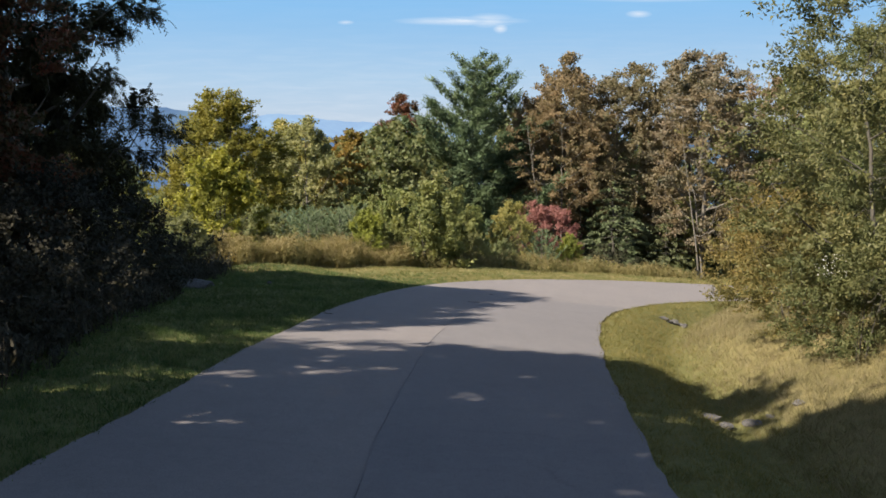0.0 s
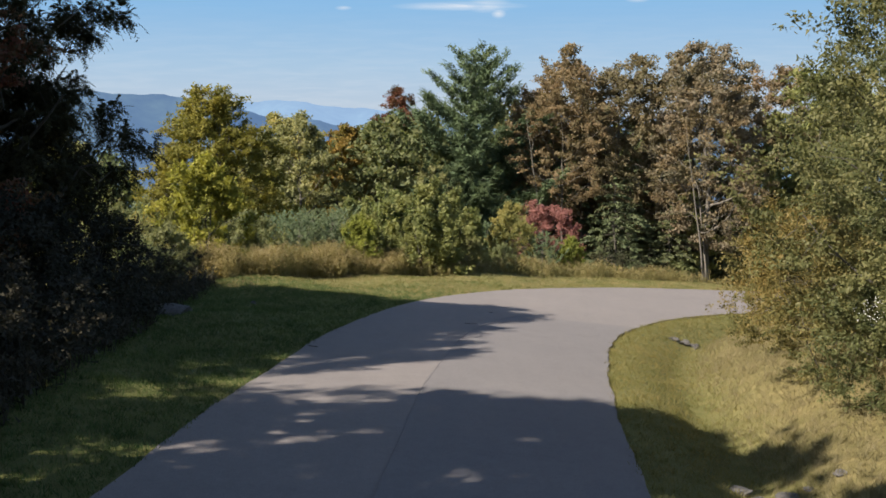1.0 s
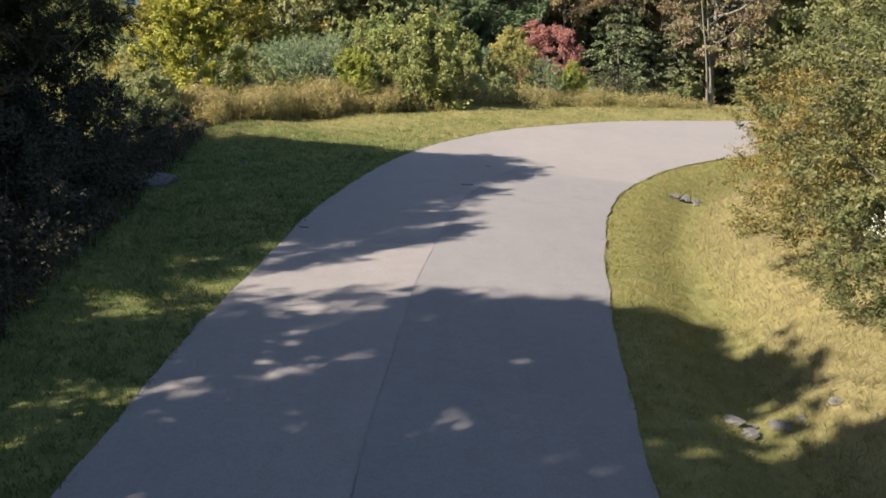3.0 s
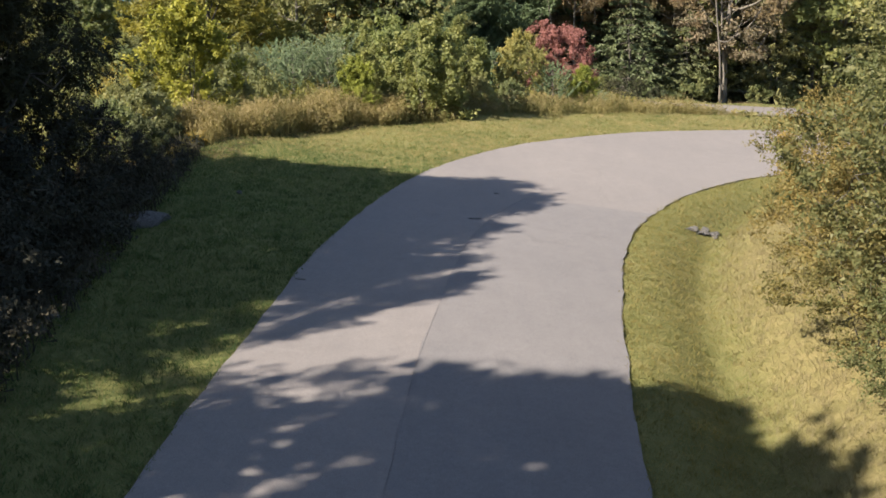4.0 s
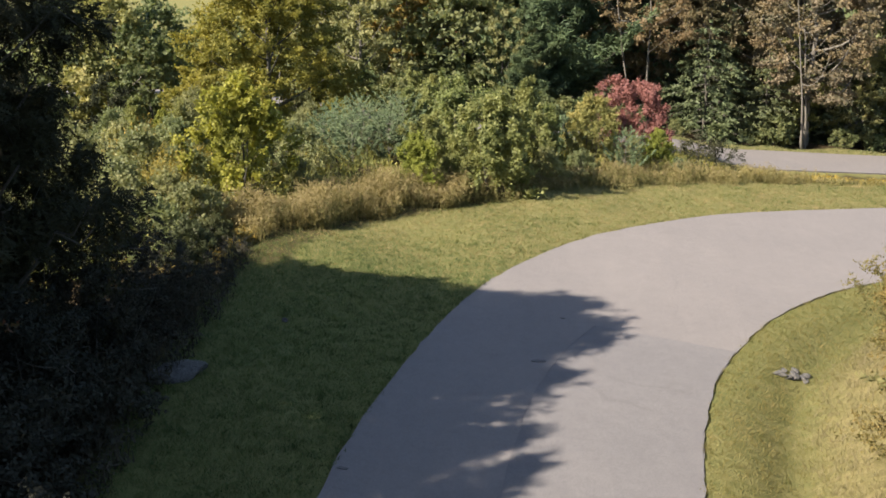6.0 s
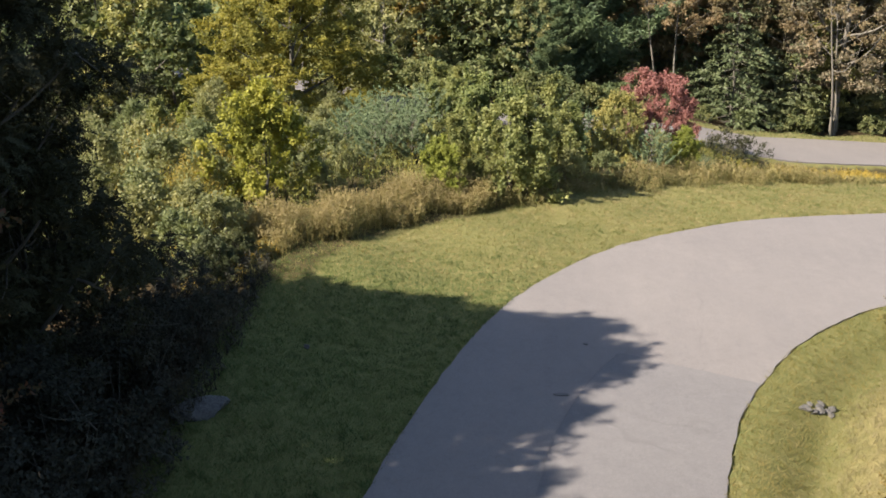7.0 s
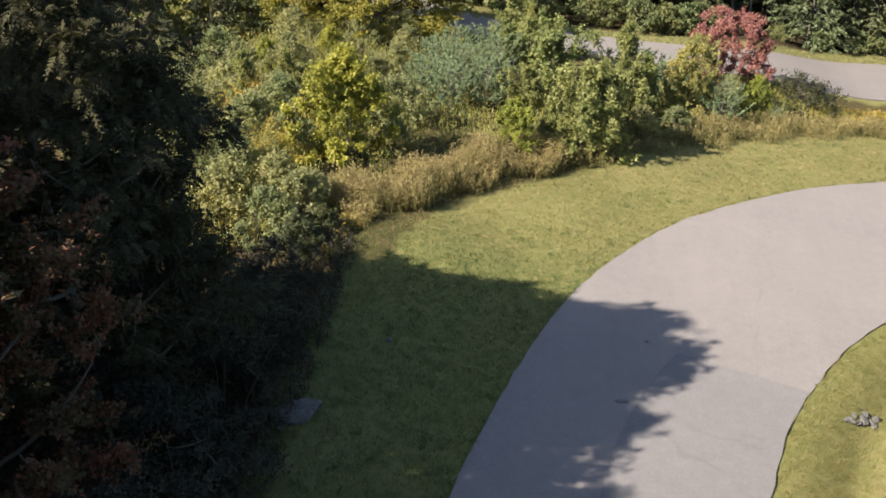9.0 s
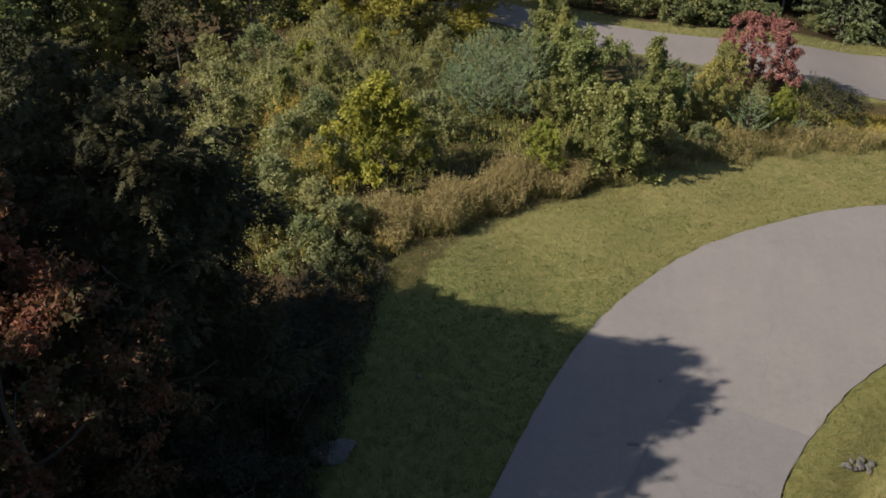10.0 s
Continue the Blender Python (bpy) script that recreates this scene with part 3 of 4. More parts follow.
def side_of(x, y, line):
    """Distance from a curve, positive on its right-hand side as it runs."""
    shape = np.shape(x)
    p = np.stack([np.ravel(x), np.ravel(y)], 1)
    out = np.empty(len(p))
    dirs = np.gradient(line, axis=0)
    for a in range(0, len(p), 4000):
        q = p[a:a + 4000]
        d2 = ((q[:, None] - line[None]) ** 2).sum(2)
        j = np.argmin(d2, 1)
        o = q - line[j]
        sgn = np.sign(dirs[j, 0] * -o[:, 1] + dirs[j, 1] * o[:, 0])
        out[a:a + 4000] = np.sqrt(d2[np.arange(len(q)), j]) * sgn
    return out.reshape(shape)


def fall(v, width):
    return width * np.logaddexp(0, np.asarray(v, float) / width)


def grade(x, y):
    """The graded surface of road and verges: down ahead, and banked to the right."""
    x, y = np.asarray(x, float), np.asarray(y, float)
    yy = np.clip(y, -40, 110)
    xx = np.clip(x, -14, 30)
    a, b = np.clip((x - 8) / 6, 0, 1), np.clip((y - 51) / 7, 0, 1)
    dip = 0.6 * a * a * (3 - 2 * a) * b * b * (3 - 2 * b)
    return -0.055 * yy - 0.076 * xx - 0.07 * fall(yy - 50, 2.0) - dip


def wood_edge(y):
    """Where the left verge ends and the slope below the trees begins."""
    return np.interp(y, [-15, 8, 18, 25, 33, 36, 42, 60], [-4.9, -5.2, -6.0, -6.6, -7.1, -8.5, -12.0, -15.0])


def wob(x, y):
    return 0.05 * np.sin(x * 0.9 + 1.3 * np.sin(y * 0.37)) + 0.05 * np.sin(y * 0.71 + 0.8 * x) + 0.03 * np.sin(x * 2.3 - y * 1.9)


def land(x, y):
    """Height of the ground; also how far each place lies right of the road, left of it, and past the wood's edge."""
    x, y = np.asarray(x, float), np.asarray(y, float)
    z = grade(x, y)
    dr, dl = side_of(x, y, RIGHT_S), -side_of(x, y, LEFT_S)
    dn, df = side_of(x, y, FN_S), -side_of(x, y, FF_S)
    on = ((dr < 0) & (dl < 0)) | ((dn < 0) & (df < 0))
    # ditch and cut bank beside the inner edge
    out = np.where(dr > 0, dr, 0)
    z = z - 0.40 * np.exp(-((out - 1.75) / 0.65) ** 2) * (out > 0)
    bank = 0.42 * fall(out - 2.5, 0.25) * (out > 0)
    z = z + np.where(bank > 2.3, 2.3 + (bank - 2.3) * 0.3, bank).clip(0, 7)
    # slope that drops away under the left-hand trees
    past = np.clip(wood_edge(y) - x, 0, None)
    z = z - 0.38 * fall(past - 0.6, 0.3) * (past > 0) * (past < 30) - np.where(past >= 30, 11.2 + 0.16 * (past - 30), 0)
    z = z + wob(x, y) * np.clip(np.maximum(dr, dl) / 2.0 - 0.1, 0, 1) * np.clip(np.maximum(dn, df) / 2.0 - 0.1, 0, 1)
    z = z - 0.35 * np.clip((dl - 5.2) / 1.2, 0, 1) * np.clip(dn / 1.2, 0, 1) * np.clip((x - 7) / 3, 0, 1) * (y < 70)
    # beyond: the mountainside goes on down into the valley
    z = z - 0.16 * np.clip(y - 110, 0, 900)
    z = np.maximum(z, -170 + 6 * np.sin(x * 0.004) + 6 * np.sin(y * 0.005))
    return np.where(on, z - 0.06, z), dr, dl, dn, df


def land_z(x, y):
    return float(land(np.array([x]), np.array([y]))[0][0])


def axis(lo, hi, step, far):
    mid = np.arange(lo, hi + step / 2, step)
    g = step * 1.35 ** np.arange(1, 40)
    up = hi + np.cumsum(g)
    dn = lo - np.cumsum(g)
    return np.concatenate([dn[dn > -far][::-1], mid, up[up < far]])


def build_ground():
    xs, ys = axis(-16, 24, 0.32, 4800), axis(-12, 78, 0.36, 4800)
    X, Y = np.meshgrid(xs, ys)
    Z, dr, dl, dn, df = land(X, Y)
    v = np.stack([X.ravel(), Y.ravel(), Z.ravel()], 1)
    ny, nx = X.shape
    i = (np.arange(ny - 1)[:, None] * nx + np.arange(nx - 1)[None]).ravel()
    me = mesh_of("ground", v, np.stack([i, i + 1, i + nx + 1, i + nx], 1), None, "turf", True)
    dry = np.clip((dr - 1.9) / 0.8, 0, 1) * 0.55 + 0.25 * np.clip(dr / 0.2, 0, 1) + 0.32 * np.clip((Y - 31) / 5, 0, 1) * (dl > 0)
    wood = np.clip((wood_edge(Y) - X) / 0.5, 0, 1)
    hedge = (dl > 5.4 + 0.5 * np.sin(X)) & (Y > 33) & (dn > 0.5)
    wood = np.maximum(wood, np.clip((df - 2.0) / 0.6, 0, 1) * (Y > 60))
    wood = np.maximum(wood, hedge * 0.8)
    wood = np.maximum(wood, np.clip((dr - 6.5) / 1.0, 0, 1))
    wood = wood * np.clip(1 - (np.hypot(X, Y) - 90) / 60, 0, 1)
    for key, val in (("dry", dry), ("wood", wood)):
        at = me.attributes.new(key, "FLOAT", "POINT")
        at.data.foreach_set("value", np.asarray(val, np.float32).ravel())
    tagged(new("ground", me), "mown verges, dry bank and wooded slopes of a mountainside", "ground", kind="structure")


def build_road(name, a, b, lift, mat, label, thick=0.09, n=260, cross=10, ragged=0.03, seed=0):
    """A paved sheet between two curves, with a broken edge and a thickness."""
    rng = np.random.default_rng(seed)
    k = np.linspace(0, 1, n)
    ea, eb = (np.stack([np.interp(k, np.linspace(0, 1, len(e)), e[:, c]) for c in (0, 1)], 1) for e in (a, b))
    across = eb - ea
    across /= np.linalg.norm(across, axis=1)[:, None]
    ea = ea + across * (rng.normal(0, ragged, n) * 0.6 + ragged * np.sin(k * 90))[:, None]
    eb = eb + across * (rng.normal(0, ragged, n) * 0.6 + ragged * np.sin(k * 77))[:, None]
    s = np.linspace(0, 1, cross)
    P = ea[:, None] * (1 - s)[None, :, None] + eb[:, None] * s[None, :, None]
    Z = grade(P[..., 0], P[..., 1]) + lift
    topv = np.concatenate([P, Z[..., None]], 2)
    rows = np.concatenate([topv[:, :1] - [0, 0, thick], topv, topv[:, -1:] - [0, 0, thick]], 1)
    m = cross + 2
    i = (np.arange(n - 1)[:, None] * m + np.arange(m - 1)[None]).ravel()
    me = mesh_of(name, rows.reshape(-1, 3), np.stack([i, i + 1, i + m + 1, i + m], 1), None, mat, False)
    return tagged(new(name, me), label, "road", kind="structure")


build_ground()
build_road("road", LEFT_S, RIGHT_S, 0.012, "asphalt_old", "worn grey two-lane asphalt road bending to the right", seed=1)
build_road("road_far", FN_S, FF_S, 0.012, "asphalt_old", "pale asphalt road running behind the shrubs", seed=2)
SEAM = resample(np.array([(-1.15, -14), (-1.0, 0), (-0.7, 11.9), (-0.22, 19.6), (0.0, 21.0), (0.48, 25.1), (1.0, 27.4), (1.7, 29.4), (2.3, 30.6)]), 0.4)
INNER = resample(RIGHT[:10], 0.4) + [0.012, 0]
build_road("road_overlay", SEAM, INNER, 0.022, "asphalt_new", "darker asphalt overlay on the inner lane", 0.1, 120, 6, 0.02, 5)
build_road("road_seam", SEAM - [0.006, 0], SEAM + [0.003, 0.0], 0.0255, "asphalt_new", "thin dark joint between the two lanes", 0.006, 120, 2, 0.008, 6)


def tar_patch(x, y, r, seed):
    rng = np.random.default_rng(seed)
    a = np.arange(14) * 2 * np.pi / 14
    rr = r * (1 + 0.3 * np.sin(a * 2 + seed) + rng.normal(0, 0.12, 14))
    px, py = x + np.cos(a) * rr * 1.5, y + np.sin(a) * rr
    top = np.stack([px, py, grade(px, py) + 0.027], 1)
    v = np.concatenate([top, top - [0, 0, 0.02], [[x, y, float(grade(x, y)) + 0.027]]])
    k = np.arange(14)
    q = np.stack([k + 14, (k + 1) % 14 + 14, (k + 1) % 14, k], 1)
    t = np.stack([k, (k + 1) % 14, np.full(14, 28)], 1)
    tagged(new("tar_patch", mesh_of("tar_patch", v, q, t, "tar")), "small dark tar patch on the asphalt", "tar patch", "tar patches on the road")


for i, (x, y, k) in enumerate([(0.86, 28.0, 0.085), (-2.58, 22.46, 0.05), (1.5, 30.9, 0.04)]):
    tar_patch(x, y, k, i + 1)


def ridge(name, dist, tops, mat, seed, label):
    """A far mountain ridge that stands round the view: bearings in degrees from straight ahead, heights in metres."""
    az = np.radians(np.linspace(-70, 70, 420))
    top = np.interp(np.degrees(az), [a for a, _ in tops], [z for _, z in tops])
    top = top + dist * 0.0007 * (np.sin(az * 90 + seed) + 0.6 * np.sin(az * 211 + seed * 2) + 0.4 * np.sin(az * 467))
    rows = []
    for s in np.linspace(0, 1, 9):
        rr = dist * (1 - 0.28 * (1 - s)) + dist * 0.02 * np.sin(az * 60 + s * 5 + seed)
        rows.append(np.stack([np.sin(az) * rr, np.cos(az) * rr, -260 + (top + 260) * s ** 0.9], 1))
    rows.append(np.stack([np.sin(az) * dist * 1.08, np.cos(az) * dist * 1.08, np.full(420, -260.0)], 1))
    v = np.array(rows)
    i = (np.arange(9)[:, None] * 420 + np.arange(419)[None]).ravel()
    me = mesh_of(name, v.reshape(-1, 3), np.stack([i, i + 420, i + 421, i + 1], 1), None, mat, True)
    tagged(new(name, me), label, "mountain", kind="structure")


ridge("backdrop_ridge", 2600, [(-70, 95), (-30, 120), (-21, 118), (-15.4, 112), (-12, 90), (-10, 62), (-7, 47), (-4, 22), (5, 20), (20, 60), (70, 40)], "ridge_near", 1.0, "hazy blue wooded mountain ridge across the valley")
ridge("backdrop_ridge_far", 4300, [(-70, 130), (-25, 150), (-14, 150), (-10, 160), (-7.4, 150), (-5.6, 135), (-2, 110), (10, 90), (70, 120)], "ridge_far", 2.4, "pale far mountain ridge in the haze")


# ---- trees and shrubs ----
MADE = {}
VERGE = "trees along the left verge"


def plant(key, x, y, turn=0.0, scale=1.0, sink=0.0, maker=None, label="", category="", group="", tall=1.0):
    """Sets a plant on the ground; the second one of a kind is a copy of the first."""
    if group == VERGE:
        tall *= 1.127
    m = pose(x, y, land_z(x, y) - sink, 0, 0, turn) @ Matrix.Diagonal((scale, scale, scale * tall, 1))
    if key not in MADE:
        ob = maker()
        MADE[key] = ob
        ob.matrix_basis = m
    else:
        src = MADE[key]
        ob = copy_thing(src, Matrix())
        ob.matrix_basis = m
    return tagged(ob, label, category, group)


def T(name, *a, **k):
    return lambda: leafy(name, *a, **k)


def C(name, *a, **k):
    return lambda: conifer(name, *a, **k)


DARK = "tall shade-darkened green broadleaf tree on the slope"
# tall trees, some unseen, placed to shade the near road; leaf colour darkened too
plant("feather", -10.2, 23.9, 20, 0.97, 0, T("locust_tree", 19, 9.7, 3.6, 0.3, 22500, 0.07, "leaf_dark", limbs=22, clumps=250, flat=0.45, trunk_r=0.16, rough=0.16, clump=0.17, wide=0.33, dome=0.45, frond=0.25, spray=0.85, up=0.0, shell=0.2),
      "feathery locust tree, its own shade put into the leaves", "tree", VERGE, 1.04)
plant("feather", -11.3, 15.9, 140, 0.58, 0, None, "slim shade-darkened locust tree beside the larger one", "tree", VERGE, 1.88)
plant("feather", -12.8, 26.6, 250, 0.85, 0, None, "shade-darkened locust tree behind the larger one", "tree", VERGE)
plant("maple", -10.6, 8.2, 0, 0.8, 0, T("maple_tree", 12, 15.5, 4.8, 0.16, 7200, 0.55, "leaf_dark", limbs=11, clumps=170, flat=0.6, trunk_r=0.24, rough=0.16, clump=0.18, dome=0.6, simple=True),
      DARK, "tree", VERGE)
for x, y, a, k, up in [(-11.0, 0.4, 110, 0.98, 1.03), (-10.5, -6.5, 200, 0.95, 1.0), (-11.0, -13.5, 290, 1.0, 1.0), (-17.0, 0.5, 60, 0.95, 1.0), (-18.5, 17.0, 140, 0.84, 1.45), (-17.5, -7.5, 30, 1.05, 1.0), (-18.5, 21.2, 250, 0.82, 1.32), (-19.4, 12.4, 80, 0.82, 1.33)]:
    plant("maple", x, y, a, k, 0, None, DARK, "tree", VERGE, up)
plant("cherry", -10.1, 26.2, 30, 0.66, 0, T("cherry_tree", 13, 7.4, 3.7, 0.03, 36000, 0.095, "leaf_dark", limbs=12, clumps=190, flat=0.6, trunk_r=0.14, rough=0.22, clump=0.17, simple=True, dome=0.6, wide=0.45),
      "shade-darkened green tree leaning over the verge", "tree", VERGE, 1.24)
plant("cherry", -11.0, 10.5, 220, 0.78, 0, None, "shade-darkened green tree over the verge", "tree", VERGE, 1.75)
plant("redmaple", -10.3, 20.0, 100, 0.84, 0, T("red_maple_tree", 14, 12.6, 3.3, 0.2, 42000, 0.115, "leaf_maroon", limbs=11, clumps=170, shell=0.05, flat=0.55, trunk_r=0.17, rough=0.22, clump=0.19, simple=True, wide=0.45),
      "maple turning rust red among the dark trees", "tree", VERGE, 0.9)
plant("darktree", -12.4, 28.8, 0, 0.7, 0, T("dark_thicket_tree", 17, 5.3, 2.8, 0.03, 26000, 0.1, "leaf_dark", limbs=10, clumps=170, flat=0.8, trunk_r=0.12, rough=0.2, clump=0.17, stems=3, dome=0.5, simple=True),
      "dense shade-darkened tree at the corner of the lawn", "tree", VERGE)
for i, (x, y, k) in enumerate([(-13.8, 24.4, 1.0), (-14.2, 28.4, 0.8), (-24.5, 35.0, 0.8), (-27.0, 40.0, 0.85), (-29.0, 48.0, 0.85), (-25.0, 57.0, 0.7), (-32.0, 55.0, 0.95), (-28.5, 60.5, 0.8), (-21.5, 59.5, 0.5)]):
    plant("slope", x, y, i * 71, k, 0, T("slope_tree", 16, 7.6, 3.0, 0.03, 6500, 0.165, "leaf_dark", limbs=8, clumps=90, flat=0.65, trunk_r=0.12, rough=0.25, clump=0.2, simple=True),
          "shade-darkened green tree down the slope", "tree", VERGE)
# undergrowth at the wood's edge, its shade put into the dark leaf colour
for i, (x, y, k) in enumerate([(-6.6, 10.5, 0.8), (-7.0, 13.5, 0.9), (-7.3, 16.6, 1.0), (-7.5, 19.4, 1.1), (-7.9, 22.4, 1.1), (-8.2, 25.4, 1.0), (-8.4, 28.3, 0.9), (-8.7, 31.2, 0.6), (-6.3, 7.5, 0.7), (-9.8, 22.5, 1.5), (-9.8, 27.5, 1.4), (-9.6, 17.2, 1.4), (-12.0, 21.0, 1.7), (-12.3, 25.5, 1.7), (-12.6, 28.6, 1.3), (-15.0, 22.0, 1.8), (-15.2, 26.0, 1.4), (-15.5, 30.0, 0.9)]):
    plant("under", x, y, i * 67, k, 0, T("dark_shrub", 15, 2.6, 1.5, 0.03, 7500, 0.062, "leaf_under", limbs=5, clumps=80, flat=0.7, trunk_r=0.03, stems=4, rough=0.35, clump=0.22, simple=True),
          "tangled shade-darkened shrub at the foot of the trees", "shrub", "undergrowth at the wood's edge")
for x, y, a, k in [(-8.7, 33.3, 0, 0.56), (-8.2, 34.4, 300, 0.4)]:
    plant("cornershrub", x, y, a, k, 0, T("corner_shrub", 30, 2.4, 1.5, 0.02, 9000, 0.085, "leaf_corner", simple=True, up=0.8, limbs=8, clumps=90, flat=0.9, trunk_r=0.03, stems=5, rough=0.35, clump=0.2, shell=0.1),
          "shade-darkened green shrub at the corner of the mown grass", "shrub", "shrubs at the lawn's corner")

# the island of shrubs between the two roads
plant("yellowtree", -12.9, 60.0, 0, 1.12, 0, T("yellow_tree", 21, 8.4, 5.0, -0.02, 80000, 0.132, "leaf_yellow", simple=True, limbs=16, clumps=300, flat=0.7, trunk_r=0.15, rough=0.1, clump=0.14, shell=0.25, cone=0.6, up=0.4, wide=0.45),
      "yellow-green broadleaf tree turning to autumn gold", "tree", "", 0.88)
plant("limebush", -9.0, 39.9, 0, 1.06, 0, T("yellow_sapling", 22, 3.6, 1.5, 0.04, 14000, 0.105, "leaf_lime", simple=True, limbs=10, clumps=90, flat=1.0, trunk_r=0.05, rough=0.4, clump=0.22, shell=0.1, dome=0.6, stems=3, up=0.9),
      "bright yellow-green sapling in the hedge", "sapling")
plant("limebush", -3.2, 42.5, 80, 0.57, 0, None, "small bright yellow sapling beside the dry weeds", "sapling")
plant("limebush", 6.5, 51.3, 200, 0.5, 0, None, "small bright yellow sapling beside a young pine", "sapling")
plant("limebush", -15.2, 50.5, 140, 0.42, 0, None, "yellow-green sapling below the yellow tree", "sapling")
plant("limebush", -12.6, 51.5, 30, 0.4, 0, None, "yellow-green sapling below the yellow tree", "sapling")
plant("greensap", -0.5, 43.7, 0, 1.08, 0, T("green_sapling", 23, 3.3, 1.5, 0.03, 11500, 0.11, "leaf_fresh", simple=True, limbs=10, clumps=85, flat=1.0, up=0.9, trunk_r=0.05, rough=0.45, clump=0.22, stems=4, dome=0.5, shell=0.1),
      "broad-leaved green sapling in the hedge", "sapling", "saplings of the hedge")
for x, y, a, k in [(-2.3, 50.6, 220, 1.0), (-4.6, 57.0, 300, 0.9), (-9.8, 43.8, 95, 0.62), (-11.6, 45.6, 30, 0.5), (-0.9, 47.2, 75, 0.55), (-1.9, 43.6, 200, 0.5), (1.0, 48.0, 130, 0.75), (-3.3, 47.4, 40, 0.62), (-3.4, 52.4, 310, 0.85)]:
    plant("greensap", x, y, a, k, 0, None, "broad-leaved green sapling in the hedge", "sapling", "saplings of the hedge")
plant("slimsap", 0.7, 50.2, 0, 0.8, 0, T("slim_sapling", 28, 4.3, 1.0, 0.04, 8500, 0.1, "leaf_fresh", "bark_grey", simple=True, limbs=10, clumps=80, flat=1.0, up=0.9, trunk_r=0.04, rough=0.3, clump=0.3, shell=0.1, cone=0.6),
      "slim upright green sapling above the hedge", "sapling", "slim saplings of the hedge")
for x, y, a, k in [(1.6, 48.7, 140, 0.62), (-3.6, 54.6, 260, 0.7), (-4.4, 50.6, 20, 0.6), (-10.9, 43.2, 130, 0.5), (-13.6, 43.0, 10, 0.62), (-12.6, 45.0, 100, 0.5), (-1.4, 45.6, 60, 0.5)]:
    plant("slimsap", x, y, a, k, 0, None, "slim upright green sapling above the hedge", "sapling", "slim saplings of the hedge")
plant("bluepine", -6.3, 46.9, 0, 0.66, 0, C("young_pine", 31, 3.1, 1.5, 8000, 0.17, "needle_blue", whorls=8, per=6, trunk_r=0.05, rise=0.9, base=0.05, power=0.5, ragged=0.35, wide=0.11, fan=0.4, curl=0.6, tuft=9, puff=0.03),
      "bushy blue-green young white pine", "pine", "young pines of the hedge")
for x, y, a, k in [(-7.6, 47.6, 60, 0.6), (-4.9, 47.6, 120, 0.7), (-6.2, 49.4, 30, 0.72), (-4.6, 50.2, 80, 0.75), (-7.6, 50.4, 140, 0.66), (-5.4, 52.6, 260, 0.7), (-7.0, 53.2, 20, 0.62), (4.9, 49.7, 150, 0.6), (7.3, 50.6, 10, 0.26), (1.3, 51.2, 20, 0.78), (0.0, 51.6, 70, 0.7), (2.3, 50.6, 310, 0.7)]:
    plant("bluepine", x, y, a, k, 0, None, "bushy blue-green young white pine", "pine", "young pines of the hedge")
plant("redbush", 5.7, 56.3, 0, 1.0, 0, T("red_bush", 24, 3.5, 2.1, 0.0, 26000, 0.08, "leaf_red", up=0.7, limbs=12, clumps=210, flat=0.85, trunk_r=0.05, rough=0.12, clump=0.13, stems=4, shell=0.15, dome=0.4, simple=True),
      "round bush with dull crimson autumn leaves", "bush")
plant("twiggy", 8.8, 54.2, 0, 1.05, 0, T("twiggy_bush", 25, 1.5, 1.1, 0.05, 1800, 0.1, "leaf_dark", limbs=10, clumps=50, flat=0.8, trunk_r=0.03, stems=5, rough=0.3, clump=0.22),
      "dark half-bare bush beside the far road", "bush")
plant("twiggy", 9.8, 54.4, 130, 0.95, 0, None, "dark half-bare bush beside the far road", "bush")
plant("roundbush", 3.4, 50.0, 0, 0.78, 0, T("round_bush", 29, 3.7, 1.35, 0.03, 15000, 0.085, "leaf_olive", simple=True, up=0.9, limbs=10, clumps=110, flat=0.95, trunk_r=0.04, stems=5, rough=0.2, clump=0.22, shell=0.1, dome=0.5),
      "dense olive green bush beside the red one", "bush")
plant("roundbush", 4.0, 54.0, 120, 0.7, 0, None, "dense olive green bush below the red one", "bush")
for i, (x, y, k) in enumerate([(-9.9, 34.2, 0.75), (-9.1, 35.2, 0.7), (-10.1, 36.2, 0.75), (-11.6, 35.4, 0.9), (-12.2, 37.4, 0.9), (-10.8, 39.4, 0.68), (-12.4, 40.0, 0.9), (-14.4, 38.5, 1.0), (-12.0, 42.4, 0.75), (1.4, 46.0, 0.55), (2.8, 47.0, 0.5), (0.4, 46.0, 0.5), (-15.0, 46.0, 0.8), (-16.4, 43.5, 1.0), (-16.6, 50.5, 0.7), (-14.0, 35.8, 0.85), (-15.6, 40.6, 0.9), (-18.0, 47.0, 0.95), (-14.0, 49.4, 0.7), (-18.6, 53.0, 0.9), (-12.0, 55.4, 0.62), (-15.2, 54.8, 0.7), (-9.6, 54.6, 0.55), (-18.0, 37.5, 1.0), (-19.5, 42.0, 1.0), (-9.4, 51.4, 0.5), (-10.4, 57.6, 0.6), (-21.5, 47.5, 1.0), (-21.0, 52.5, 1.0), (-9.8, 48.4, 0.5), (-11.4, 48.4, 0.5), (-7.4, 41.4, 0.5), (5.6, 53.4, 0.5), (-8.0, 44.0, 0.8)]):
    plant("paleshrub", x, y, i * 77, k, 0, T("pale_shrub", 26, 2.4, 1.5, 0.03, 6400, 0.1, "leaf_grey", simple=True, up=0.8, limbs=8, clumps=90, flat=0.9, trunk_r=0.03, stems=5, rough=0.35, clump=0.22, shell=0.1),
          "grey-green shrub in the hedge between the roads", "shrub", "shrubs of the hedge")

